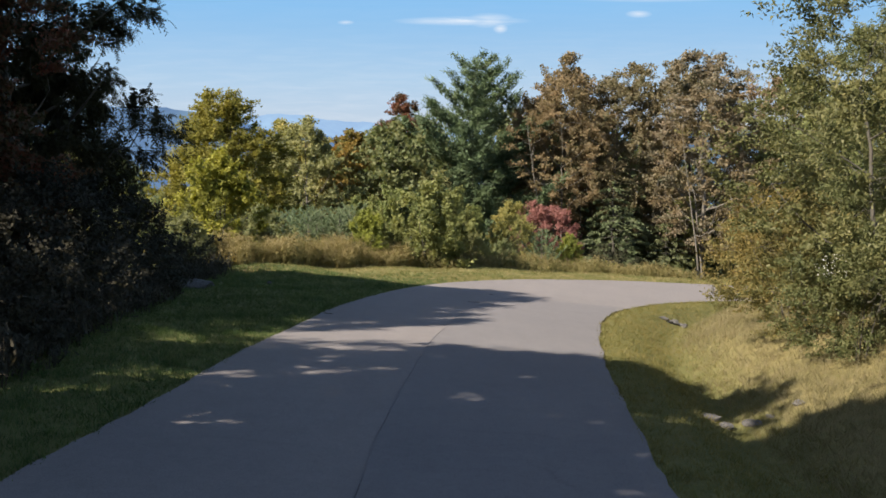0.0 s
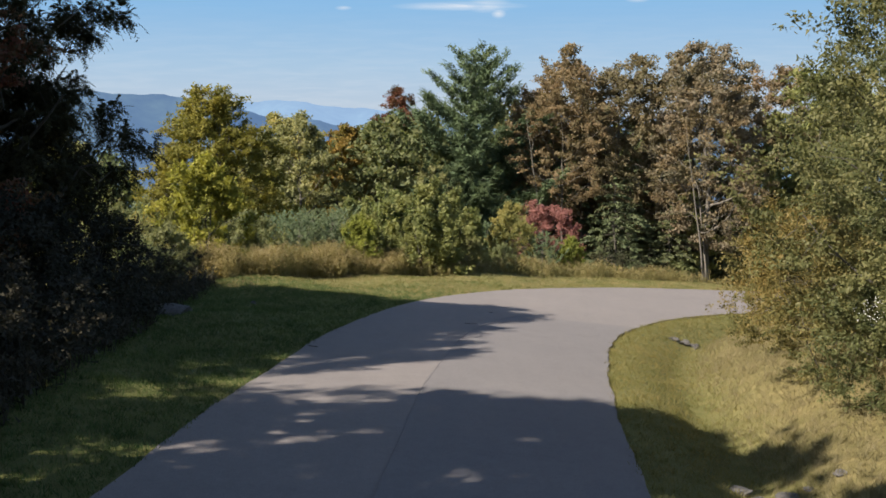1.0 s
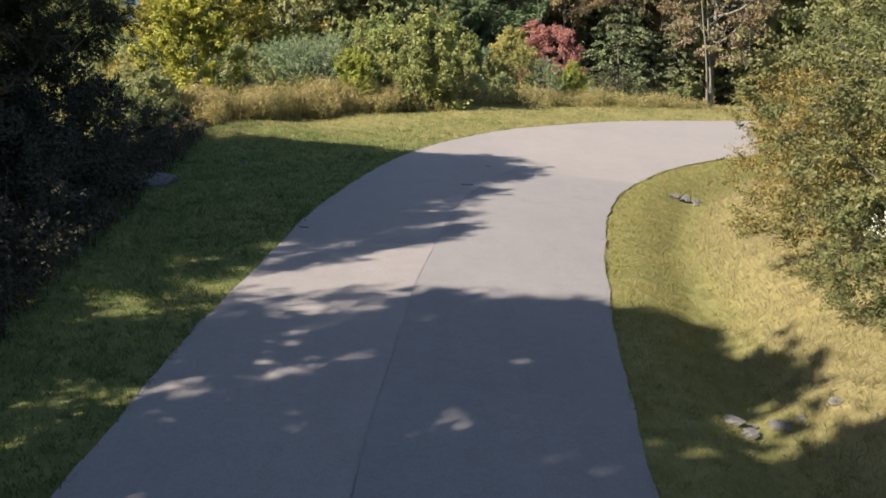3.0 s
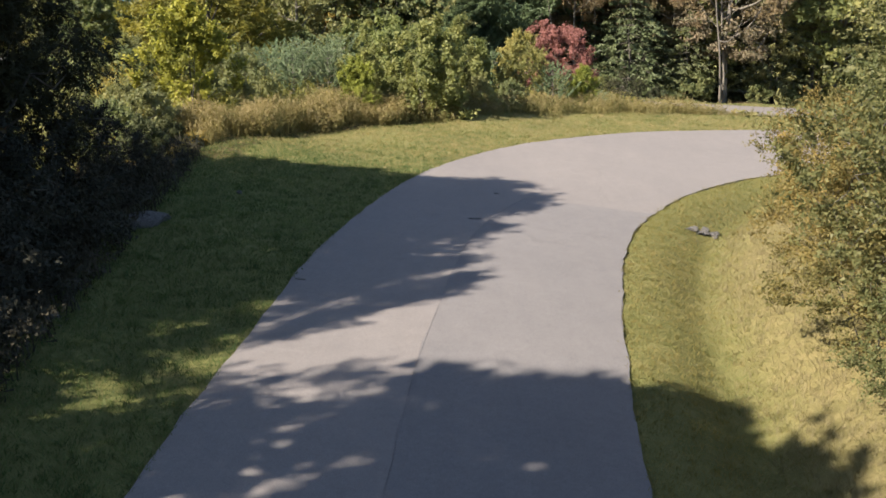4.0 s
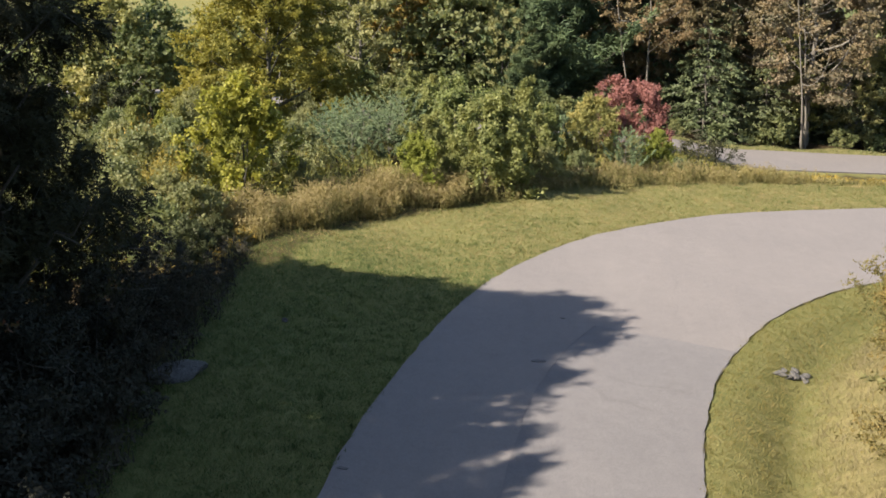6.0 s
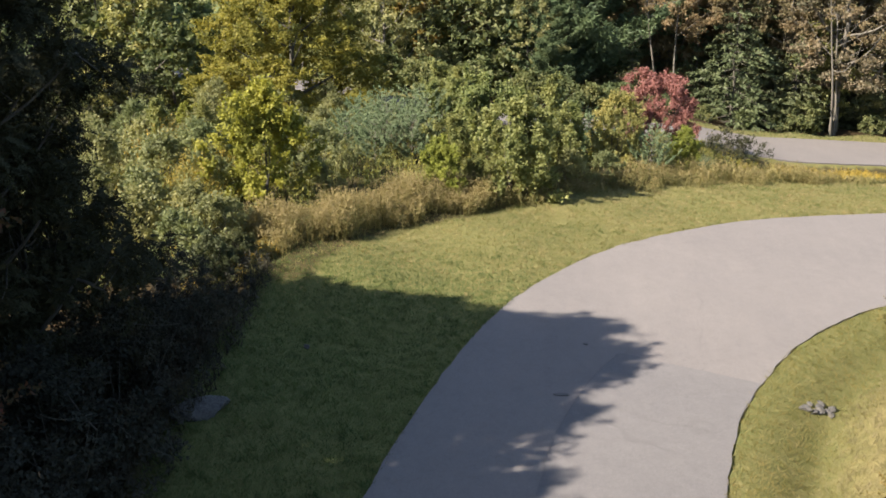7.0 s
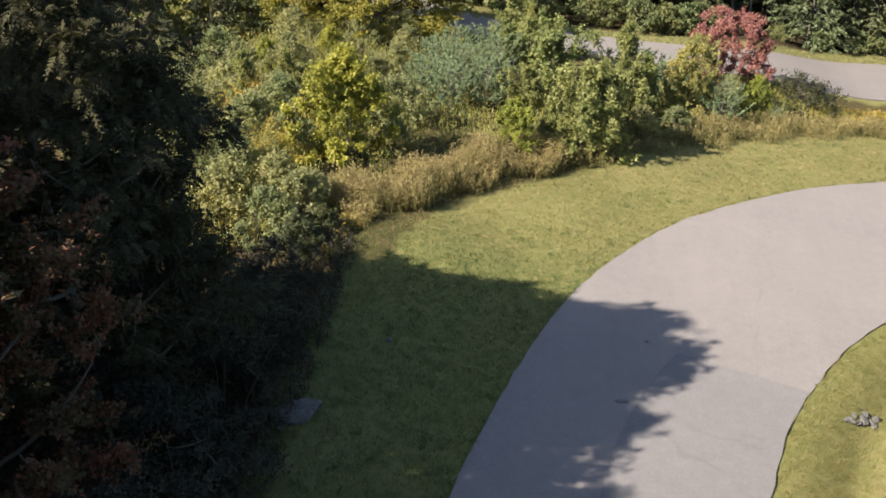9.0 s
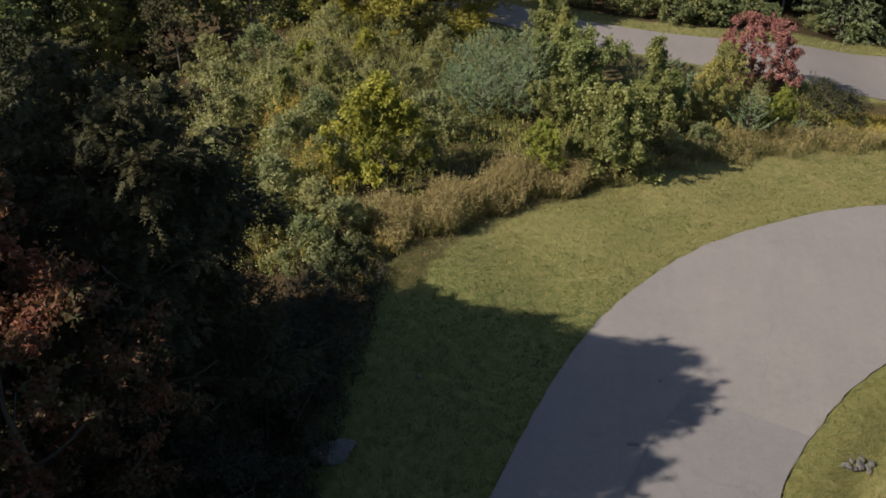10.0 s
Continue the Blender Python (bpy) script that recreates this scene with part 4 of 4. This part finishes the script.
# the wood behind the far road
WOOD = "trees of the wood behind the far road"
plant("bigpine", 2.6, 78.0, 0, 1.08, 0, C("white_pine", 41, 14.8, 5.4, 84000, 0.40, "needle_pine", base=0.06, whorls=17, per=7, trunk_r=0.26, rise=0.7, ragged=0.34, wide=0.12, power=0.55, fan=0.45, curl=0.4, tuft=30, inner=0.25, puff=0.16, bark="bark_dark"),
      "tall dark green white pine with upswept boughs", "pine")
MAKERS = {
    "browntree": T("brown_oak", 42, 14.6, 4.0, 0.14, 34000, 0.155, "leaf_brown", "bark_grey", limbs=16, clumps=260, flat=0.6, trunk_r=0.2, rough=0.18, clump=0.18, shell=0.2, dome=0.5, simple=True),
    "rusttree": T("rust_oak", 43, 15.6, 3.9, 0.2, 32000, 0.155, "leaf_rust", "bark_grey", limbs=16, clumps=240, flat=0.6, trunk_r=0.22, rough=0.18, clump=0.18, shell=0.2, dome=0.5, simple=True),
    "baretree": T("thin_maple", 44, 15.0, 3.8, 0.36, 11000, 0.14, "leaf_brown", "bark_grey", limbs=16, clumps=150, flat=0.55, trunk_r=0.16, rough=0.25, clump=0.14, stems=2, dome=0.5, simple=True),
    "greentree": T("green_maple", 45, 11.9, 4.0, 0.04, 6400, 0.35, "leaf_green", limbs=12, clumps=170, flat=0.6, trunk_r=0.18, rough=0.18, clump=0.2, shell=0.2, dome=0.55, simple=True),
    "olivetree": T("olive_tree", 46, 11.4, 3.5, 0.04, 11500, 0.26, "leaf_olive", "bark_grey", limbs=12, clumps=160, flat=0.55, trunk_r=0.16, rough=0.2, clump=0.2, shell=0.2, dome=0.55, simple=True),
    "orangetree": T("orange_maple", 47, 11.2, 2.9, 0.08, 12000, 0.22, "leaf_orange", limbs=10, clumps=120, flat=0.55, trunk_r=0.15, rough=0.25, clump=0.18, dome=0.55, simple=True),
    "greytree": T("grey_green_tree", 49, 9.6, 2.7, 0.05, 15000, 0.17, "leaf_grey", "bark_grey", limbs=12, clumps=130, flat=0.8, trunk_r=0.14, rough=0.3, clump=0.19, shell=0.2, dome=0.55, simple=True, up=0.6),
    "hemlock": C("hemlock", 48, 8.0, 3.2, 8500, 0.3, "needle_hemlock", base=0.02, whorls=13, per=6, trunk_r=0.12, rise=-0.1, ragged=0.3, wide=0.28, bark="bark_dark", power=0.6, fan=0.45, curl=-0.1, tuft=12, puff=0.05),
}
LABELS = {"browntree": ("tall oak with brown autumn leaves", "tree"), "rusttree": ("tall oak with rust-coloured leaves and bare grey limbs", "tree"), "baretree": ("thinning maple with pale bare trunks showing", "tree"),
          "greentree": ("full green maple behind the far road", "tree"), "olivetree": ("olive green tree thinning towards autumn", "tree"), "orangetree": ("maple with orange and green leaves", "tree"),
          "greytree": ("thin grey-green tree beyond the far road", "tree"),
          "hemlock": ("dark hemlock with flat layered boughs", "hemlock"), "bigpine": ("tall dark green white pine among broadleaf trees", "pine")}
for key, x, y, a, k in [("greytree", -9.8, 71.5, 0, 0.98), ("greytree", -12.6, 76, 100, 0.9), ("orangetree", -6.8, 75.0, 60, 0.8), ("greentree", -3.4, 73.5, 210, 0.82), ("greytree", -0.6, 72.0, 200, 0.7), ("greentree", -25.5, 66, 130, 0.95), ("olivetree", -22.8, 64, 30, 0.8), ("greentree", -29, 72, 10, 1.0), ("greentree", -33, 64, 70, 1.1), ("greentree", -35, 54, 190, 1.1), ("olivetree", -31, 58, 240, 0.9), ("olivetree", 18.4, 76.8, 140, 0.62), ("greytree", 23.4, 77.2, 60, 0.75), ("olivetree", 27.0, 79.0, 20, 0.75), ("greentree", -22.5, 70.5, 160, 0.75), ("baretree", 19.3, 73.6, 250, 0.95),
                        ("olivetree", -13.1, 86, 0, 0.97), ("greentree", 10.4, 88, 0, 0.92), ("greentree", 15.6, 88, 80, 0.95), ("greentree", 5.8, 86, 150, 0.9), ("greentree", 21.5, 89, 200, 1.0), ("greentree", 12.8, 92, 20, 1.25), ("greentree", 7.6, 93, 260, 1.25), ("greentree", 18.2, 93, 140, 1.2), ("olivetree", -15.7, 85, 100, 0.87), ("olivetree", -10.8, 86, 200, 0.86), ("orangetree", -8.4, 86, 0, 0.88), ("greentree", -6.4, 84, 40, 0.9), ("greentree", -4.2, 79, 0, 0.9),
                        ("greentree", -1.5, 79, 130, 0.95), ("redmaple", -3.3, 81, 40, 1.0), ("bigpine", 0.6, 72.2, 130, 0.45), ("browntree", 8.4, 80.0, 150, 0.95), ("browntree", 9.2, 80.5, 0, 1.12), ("baretree", 11.3, 79, 0, 0.97), ("browntree", 14.3, 81, 90, 1.15),
                        ("baretree", 15.5, 78, 80, 1.1), ("baretree", 8.6, 74.8, 200, 0.92), ("rusttree", 19.6, 75.6, 0, 1.1), ("browntree", 20.0, 81, 200, 1.2), ("rusttree", 26.4, 83, 120, 1.12), ("olivetree", 29.1, 80, 60, 1.5), ("greentree", 34.2, 84, 10, 1.5),
                        ("greentree", -21.7, 84, 220, 0.67), ("olivetree", -26.2, 88, 10, 0.66), ("olivetree", -18.2, 88, 300, 0.8), ("greentree", -9.5, 86, 300, 0.77), ("greentree", -20.5, 63, 250, 0.55), 
                        ("hemlock", 12.4, 73.4, 0, 0.95), ("hemlock", 16.6, 74.4, 100, 0.75), ("hemlock", 6.0, 73.4, 30, 0.5), ("hemlock", 24.0, 77.5, 210, 0.9), ("hemlock", 10.4, 78.5, 40, 0.9), ("hemlock", 14.2, 77.5, 300, 1.2), ("hemlock", 19.0, 79.0, 10, 1.2),
                        ("hemlock", -8.0, 80, 70, 0.8), ("hemlock", -0.5, 79, 20, 1.1), ("hemlock", 3.6, 77, 150, 0.8), ("hemlock", -12.2, 82, 170, 0.8), ("hemlock", 22.5, 83, 260, 1.3), ("hemlock", -4.6, 76, 90, 0.7)]:
    lab, cat = LABELS.get(key, ("maple turning rust red among green trees", "tree"))
    plant(key, x, y, a, k, 0, MAKERS.get(key), lab, cat, WOOD)
for i, (x, y, k) in enumerate([(-15.5, 76.5, 1.2), (-12.5, 73.6, 1.1), (-9.4, 71.2, 1.0), (-6.6, 69.4, 1.0), (-4.2, 68.4, 1.0), (-0.6, 68.6, 0.9), (1.7, 68.0, 0.8), (3.3, 68.3, 0.75), (4.4, 68.9, 0.8), (5.2, 69.8, 0.8), (7.8, 71.0, 0.5), (10.6, 71.8, 0.45), (13.2, 72.4, 0.6), (15.6, 73.0, 0.45), (17.0, 73.2, 0.85), (21.9, 75.0, 0.55), (24.4, 75.8, 0.5), (27.6, 77.2, 0.6), (0.6, 72.0, 1.2), (-8.4, 74.4, 1.3), (-5.6, 73.0, 1.4), (-3.0, 72.4, 1.3), (-11.8, 78.0, 1.5)]):
    plant("woodshrub", x, y, i * 83, k, 0, T("wood_shrub", 27, 2.2, 1.5, 0.03, 3200, 0.17, "leaf_green", limbs=7, clumps=80, flat=0.75, trunk_r=0.03, stems=4, rough=0.35, clump=0.21, simple=True),
          "green shrub at the edge of the wood", "shrub", "shrubs at the edge of the wood")


def far_woods(name, seed, n, y0, y1, size0, size1, k, leaf, clear):
    """The wooded mountainside below and beyond, too far off to tell tree from tree."""
    rng = np.random.default_rng(seed)
    y = y0 + (y1 - y0) * rng.uniform(0, 1, n) ** 1.3
    x = rng.uniform(-1, 1, n) * (y * 0.8 + 25)
    ok = ((y > clear) | (x < -36) | (x > 42)) & (np.abs(side_of(x, y, (FN_S + FF_S[:len(FN_S)]) / 2 if len(FF_S) >= len(FN_S) else FN_S)) > 7)
    x, y = x[ok], y[ok]
    z = land(x, y)[0]
    d = rng.normal(size=(len(x), k, 3))
    d /= np.linalg.norm(d, axis=2)[..., None]
    d[..., 2] = np.abs(d[..., 2]) * 1.1 - 0.15
    size = rng.uniform(size0, size1, len(x))
    c = np.stack([x, y, z + size], 1)[:, None] + d * size[:, None, None] * rng.uniform(0.75, 1.05, (len(x), k, 1)) * [1, 1, 1.25]
    c, d = c.reshape(-1, 3), d.reshape(-1, 3)
    v, t = blades(rng, c, d + rng.normal(size=d.shape) * 0.5, leaf, leaf * 0.75, simple=True)
    tagged(new(name, mesh_of(name, v, None, t, "leaf_green")), "green and olive woods down the mountainside", "woods", kind="stuff")


far_woods("far_woods", 90, 520, 54, 240, 2.6, 4.2, 120, 1.0, 95)
far_woods("valley_woods", 91, 900, 230, 1500, 9.0, 15.0, 38, 4.2, 200)

# the bank on the inside of the bend
BANK = "shrubs on the cut bank"
plant("banktree", 8.3, 17.8, 0, 1, 0, T("bank_tree", 51, 7.0, 3.0, 0.05, 66000, 0.073, "leaf_bank", simple=True, limbs=14, clumps=200, flat=0.6, trunk_r=0.1, rough=0.3, clump=0.17, stems=2, dome=0.55, shell=0.25, spray=1.25, wide=0.36),
      "green broadleaf tree on the cut bank", "tree", BANK)
for x, y, a, k in [(10.6, 22.6, 310, 0.82), (13.0, 27.5, 220, 0.95)]:
    plant("banktree", x, y, a, k, 0, None, "green broadleaf tree on the cut bank", "tree", BANK)
plant("bankgold", 8.9, 25.9, 0, 0.85, 0, T("golden_shrub", 52, 3.3, 1.9, 0.02, 20000, 0.075, "leaf_ochre", simple=True, limbs=12, clumps=120, flat=0.75, trunk_r=0.03, stems=6, rough=0.4, clump=0.2, dome=0.6, shell=0.2, spray=1.3, wide=0.36),
      "shrub turning ochre and gold on the bank", "shrub", BANK)
plant("bankgreen", 8.9, 21.4, 70, 0.72, 0, T("bank_shrub", 53, 3.3, 1.8, 0.02, 20000, 0.075, "leaf_bank", simple=True, limbs=12, clumps=110, flat=0.8, trunk_r=0.03, stems=6, rough=0.4, clump=0.19, dome=0.6, shell=0.2, up=0.5, spray=1.3, wide=0.36),
      "green shrub on the bank beside the road", "shrub", BANK)
plant("bankgreen", 7.4, 14.2, 210, 0.7, 0, None, "green shrub on the bank beside the road", "shrub", BANK)


def flower_cluster(shrub, x, y, z, r, n, seed):
    """Small pale blossoms over one side of a shrub."""
    rng = np.random.default_rng(seed)
    d = rng.normal(size=(n, 3))
    d *= (r * rng.uniform(0.2, 1, n) ** 0.5 / np.linalg.norm(d, axis=1))[:, None]
    back = np.array(shrub.matrix_basis.inverted())
    c = (d * [1, 1, 0.8] + [x, y, z]) @ back[:3, :3].T + back[:3, 3]
    v, t = blades(rng, c, rng.normal(size=(n, 3)) + [-0.4, -0.6, 0.5], 0.05, 0.032)
    part("blossom", mesh_of("blossom", v, None, t, "petal"), shrub, "small white flowers")


flowering = plant("bankgreen", 6.9, 16.6, 10, 0.6, 0, None, "green shrub with white flowers on the bank", "shrub", BANK)
flower_cluster(flowering, 6.35, 16.3, 0.75, 0.3, 110, 58)
for x, y, a, k in [(9.9, 29.4, 220, 0.85), (7.1, 19.2, 300, 0.74), (7.8, 22.2, 70, 0.8)]:
    plant("bankgold", x, y, a, k, 0, None, "shrub turning ochre and gold on the bank", "shrub", BANK)


# ---- weeds and grass ----
def weeds(name, area, count, high, mats, label, seed, plume=1.0, leaves=6, thin=1.0):
    """Tall weeds with plumed heads, too many to count: stems, narrow leaves and seed heads."""
    rng = np.random.default_rng(seed)
    x, y = area(rng, count)
    z = land(x, y)[0]
    n = len(x)
    h = high * rng.uniform(0.5, 1.25, n) * (1 + 0.35 * np.sin(x * 1.7 + y * 0.6) * np.sin(y * 1.3 - x * 0.4))
    lean = rng.normal(0, 0.14, (n, 2)) * h[:, None]
    ob = new(name)
    base = np.stack([x, y, z], 1)
    tip = base + np.concatenate([lean, h[:, None]], 1)
    w = 0.014 * thin ** 0.5
    lift = 0.4 + 2.0 * (1 - thin)
    a = rng.uniform(0, np.pi, n)
    side = np.stack([np.cos(a), np.sin(a), np.zeros(n)], 1) * w
    v = np.stack([base - side, base + side, tip], 1).reshape(-1, 3)
    k = leaves
    f = rng.uniform(0.15, 0.85, (n, k, 1))
    c = (base[:, None] * (1 - f) + tip[:, None] * f + rng.normal(0, 0.06, (n, k, 3))).reshape(-1, 3)
    lv, lt = blades(rng, c, rng.normal(size=c.shape) + [0, 0, lift], 0.17, 0.022 * thin, np.tile([0, 0, 1.4], (len(c), 1)), 0.8, simple=True)
    stems = mesh_of("stem_growth", np.concatenate([v, lv]), None, np.concatenate([np.arange(3 * n).reshape(-1, 3), lt + len(v)]), mats[0])
    tagged(part("stem_growth", stems, ob), kind="stuff")
    k = 7
    f = rng.uniform(0.72, 1.04, (n, k, 1))
    keep = rng.uniform(0, 1, n) < plume
    c = (base[:, None] * (1 - f) + tip[:, None] * f + rng.normal(0, 0.045, (n, k, 3)))[keep].reshape(-1, 3)
    lv, lt = blades(rng, c, rng.normal(size=c.shape) + [0, 0, lift + 0.1], 0.11, 0.026 * thin, np.tile([0, 0, 1.4], (len(c), 1)), 0.8, simple=True)
    tagged(part("plumes", mesh_of("plumes", lv, None, lt, mats[1]), ob), kind="stuff")
    tagged(ob, label, "weeds", kind="stuff")


GOLDLINE = resample(np.array([(-8.6, 33.0), (-7.4, 34.6), (-6.2, 36.0), (-4.8, 37.9), (-3.4, 39.8), (-0.5, 42.4), (2.2, 44.7), (5.2, 47.0), (8.0, 48.7), (11.0, 50.1), (15.0, 52.0), (20, 54.4), (30, 58.5)]), 0.4)


def strip(t0, t1, w0, w1):
    def area(rng, n):
        k = rng.uniform(t0, t1, n) * (len(GOLDLINE) - 1)
        i = np.clip(k.astype(int), 0, len(GOLDLINE) - 2)
        p = GOLDLINE[i] + (GOLDLINE[i + 1] - GOLDLINE[i]) * (k - i)[:, None]
        d = GOLDLINE[i + 1] - GOLDLINE[i]
        d /= np.linalg.norm(d, axis=1)[:, None]
        nrm = np.stack([-d[:, 1], d[:, 0]], 1)
        w = rng.uniform(0, 1, n) ** 0.8
        p = p + nrm * (w0 + (w1 - w0) * w + 0.25 * np.sin(k * 0.9))[:, None]
        return p[:, 0], p[:, 1]
    return area


weeds("dry_weeds", strip(0.05, 0.25, 0.1, 2.2), 4600, 0.8, ("weed_dull", "weed_brown"), "dry brown goldenrod and tall grass beside the lawn", 61, 0.7, 6, 0.5)
weeds("low_weeds", strip(0.20, 0.62, 0.0, 2.4), 3000, 0.6, ("weed_dull", "weed_brown"), "low green weeds with dry seed heads", 62, 0.5, 6, 0.6)
weeds("goldenrod", strip(0.56, 0.80, 2.4, 5.4), 2200, 0.36, ("weed_gold", "weed_gold"), "yellow flowering goldenrod by the far road", 63, 0.8)
weeds("low_weeds", strip(0.56, 0.72, 0.0, 3.4), 900, 0.24, ("weed_dull", "weed_brown"), "low brown-green weeds in front of the goldenrod", 67, 0.5)


def box_area(x0, x1, y0, y1):
    return lambda rng, n: (rng.uniform(x0, x1, n), rng.uniform(y0, y1, n))


weeds("low_weeds", box_area(-9.4, -7.3, 32.6, 35.4), 320, 0.4, ("weed_dull", "weed_gold"), "low weeds where the hedge meets the lawn", 69, 0.3)
weeds("goldenrod", box_area(-14.5, -9.5, 34.0, 44.5), 1200, 1.0, ("leaf_olive", "weed_gold"), "goldenrod in flower among the shrubs", 64, 0.6)
for i, (x, y, h) in enumerate([(-13.5, 42.3, 1.7), (-11.1, 38.9, 1.3), (-10.9, 36.3, 1.2)]):
    weeds("goldenrod", box_area(x - 0.7, x + 0.7, y - 0.6, y + 0.6), 130, h, ("leaf_olive", "weed_gold"), "clump of goldenrod in full flower among shrubs", 80 + i, 1.0)
weeds("hedge_weeds", box_area(-19.0, -7.0, 43.0, 59.0), 3400, 0.75, ("leaf_grey", "leaf_yellow"), "rank grey-green weeds among the shrubs", 68, 0.4)
weeds("hedge_weeds", strip(0.10, 0.62, 1.8, 9.0), 2600, 0.6, ("leaf_olive", "leaf_yellow"), "rank green weeds under the hedge", 66, 0.5)


def wood_floor(rng, n):
    y = rng.uniform(6, 35, n)
    return wood_edge(y) - rng.uniform(-0.25, 3.2, n), y


weeds("shaded_weeds", wood_floor, 3400, 0.5, ("leaf_under", "leaf_under"), "low shade-darkened weeds along the wood's edge", 65, 0.4)


def turf(name, keep, box, count, high, wide, mat, label, seed):
    """Mown or dry grass, blade by blade."""
    rng = np.random.default_rng(seed)
    x, y = rng.uniform(box[0], box[1], count), rng.uniform(box[2], box[3], count)
    z, dr, dl, dn, df = land(x, y)
    ok = keep(x, y, dr, dl, dn, df, rng)
    x, y, z = x[ok], y[ok], z[ok]
    n = len(x)
    k = 3
    base = np.repeat(np.stack([x, y, z - 0.01], 1), k, 0) + np.concatenate([rng.normal(0, 0.035, (n * k, 2)), np.zeros((n * k, 1))], 1)
    a = rng.uniform(0, 2 * np.pi, n * k)
    side = np.stack([np.cos(a), np.sin(a), np.zeros(n * k)], 1) * wide * rng.uniform(0.6, 1.3, (n * k, 1))
    cells = rng.uniform(0.5, 1.6, (64, 64))
    at = (np.abs(base[:, :2] + rng.normal(0, 0.04, (n * k, 2))) / 0.19).astype(int) % 64
    tuft = cells[at[:, 0], at[:, 1]][:, None] * high
    tip = base + np.concatenate([rng.normal(0, 0.55, (n * k, 2)) * tuft, rng.uniform(0.5, 1.1, (n * k, 1)) * tuft], 1)
    v = np.stack([base - side, base + side, tip], 1).reshape(-1, 3)
    me = mesh_of(name, v, None, np.arange(len(v)).reshape(-1, 3), mat)
    tagged(new(name, me), label, "grass", kind="stuff")


turf("lawn_grass", lambda x, y, dr, dl, dn, df, rng: (dl > 0.02) & (x > wood_edge(y) - 0.3) & (y + rng.normal(0, 1.6, len(x)) < 35), (-9, 2, 5, 39), 110000, 0.085, 0.0062, "grass_green", "mown green grass on the left verge", 71)
turf("lawn_grass", lambda x, y, dr, dl, dn, df, rng: (dl > 0.02) & (dl < 7.4) & (dn > 0.3) & (y + rng.normal(0, 1.6, len(x)) > 34), (-9, 22, 30, 56), 125000, 0.075, 0.0095, "grass_far", "mown yellowing grass outside the bend", 72)
turf("lawn_grass", lambda x, y, dr, dl, dn, df, rng: (dr > 0.0) & (dr < 2.4 + rng.normal(0, 0.2, len(x))), (1.5, 16, 5, 40), 130000, 0.075, 0.0055, "grass_ditch", "mown grass between road and ditch", 73)
turf("bank_grass", lambda x, y, dr, dl, dn, df, rng: (dr > 2.0 + rng.normal(0, 0.2, len(x))) & (dr < 8), (3.5, 18, 5, 40), 90000, 0.15, 0.0053, "grass_dry", "dry straw-coloured grass on the cut bank", 74)
turf("far_grass", lambda x, y, dr, dl, dn, df, rng: (df > 0.05) & (df < 2.4), (-20, 30, 63, 80), 26000, 0.09, 0.02, "grass_far", "mown strip beyond the far road", 75)


# ---- stones ----
def stone(seed, size, squash, mat):
    rng = np.random.default_rng(seed)
    bm = bmesh.new()
    bmesh.ops.create_icosphere(bm, subdivisions=3, radius=1.0)
    # flat broken faces cut across a rounded lump, then pitted
    cuts = [Vector(rng.normal(size=3)).normalized() for _ in range(9)]
    reach = rng.uniform(0.55, 0.9, 9)
    w = rng.normal(size=(5, 3)) * 5.0
    for v in bm.verts:
        for d, k in zip(cuts, reach):
            over = v.co.dot(d) - float(k)
            if over > 0:
                v.co -= d * over * 0.9
        p = v.co * (1 + 0.03 * sum(math.sin(v.co.dot(Vector(k)) + seed) for k in w))
        v.co = Vector((p.x * size[0], p.y * size[1], p.z * squash)) * 1.2
    me = bpy.data.meshes.new("stone")
    bm.to_mesh(me)
    bm.free()
    me.materials.append(MAT[mat])
    return me


def set_stone(x, y, size, squash, seed, label, group="", mat="stone_pale"):
    ob = new("stone", stone(seed, size, squash, mat))
    ob.matrix_basis = pose(x, y, land_z(x, y) + squash * 0.35, seed * 7 % 20 - 10, seed * 5 % 16 - 8, seed * 53)
    tagged(ob, label, "stone", group)


set_stone(-6.35, 25.45, (0.5, 0.34), 0.18, 4, "flat grey boulder in the shaded grass", "", "stone_pale")
for i, (x, y, s) in enumerate([(6.42, 29.0, 0.2), (6.6, 29.0, 0.17), (6.8, 29.25, 0.23), (6.98, 29.3, 0.2), (6.72, 29.08, 0.13), (7.14, 29.5, 0.19), (6.88, 29.5, 0.14), (6.3, 28.9, 0.11), (7.06, 29.2, 0.15), (6.56, 29.24, 0.1)]):
    set_stone(x, y, (s * 0.7, s * 0.5), s * 0.28, 10 + i, "pale broken stone at the head of the ditch", "stones in the ditch")
for i, (x, y, s) in enumerate([(3.92, 14.5, 0.3), (4.1, 14.3, 0.26), (4.22, 14.58, 0.16), (4.58, 14.55, 0.27), (4.85, 14.58, 0.15), (5.3, 14.7, 0.2)]):
    set_stone(x, y, (s * 0.55, s * 0.4), s * 0.22, 30 + i, "grey stone washed out in the ditch", "stones in the ditch")
set_stone(-5.05, 29.0, (0.1, 0.07), 0.05, 50, "small pale stone in the grass")
set_stone(-6.2, 19.6, (0.16, 0.1), 0.08, 51, "small pale stone at the wood's edge")
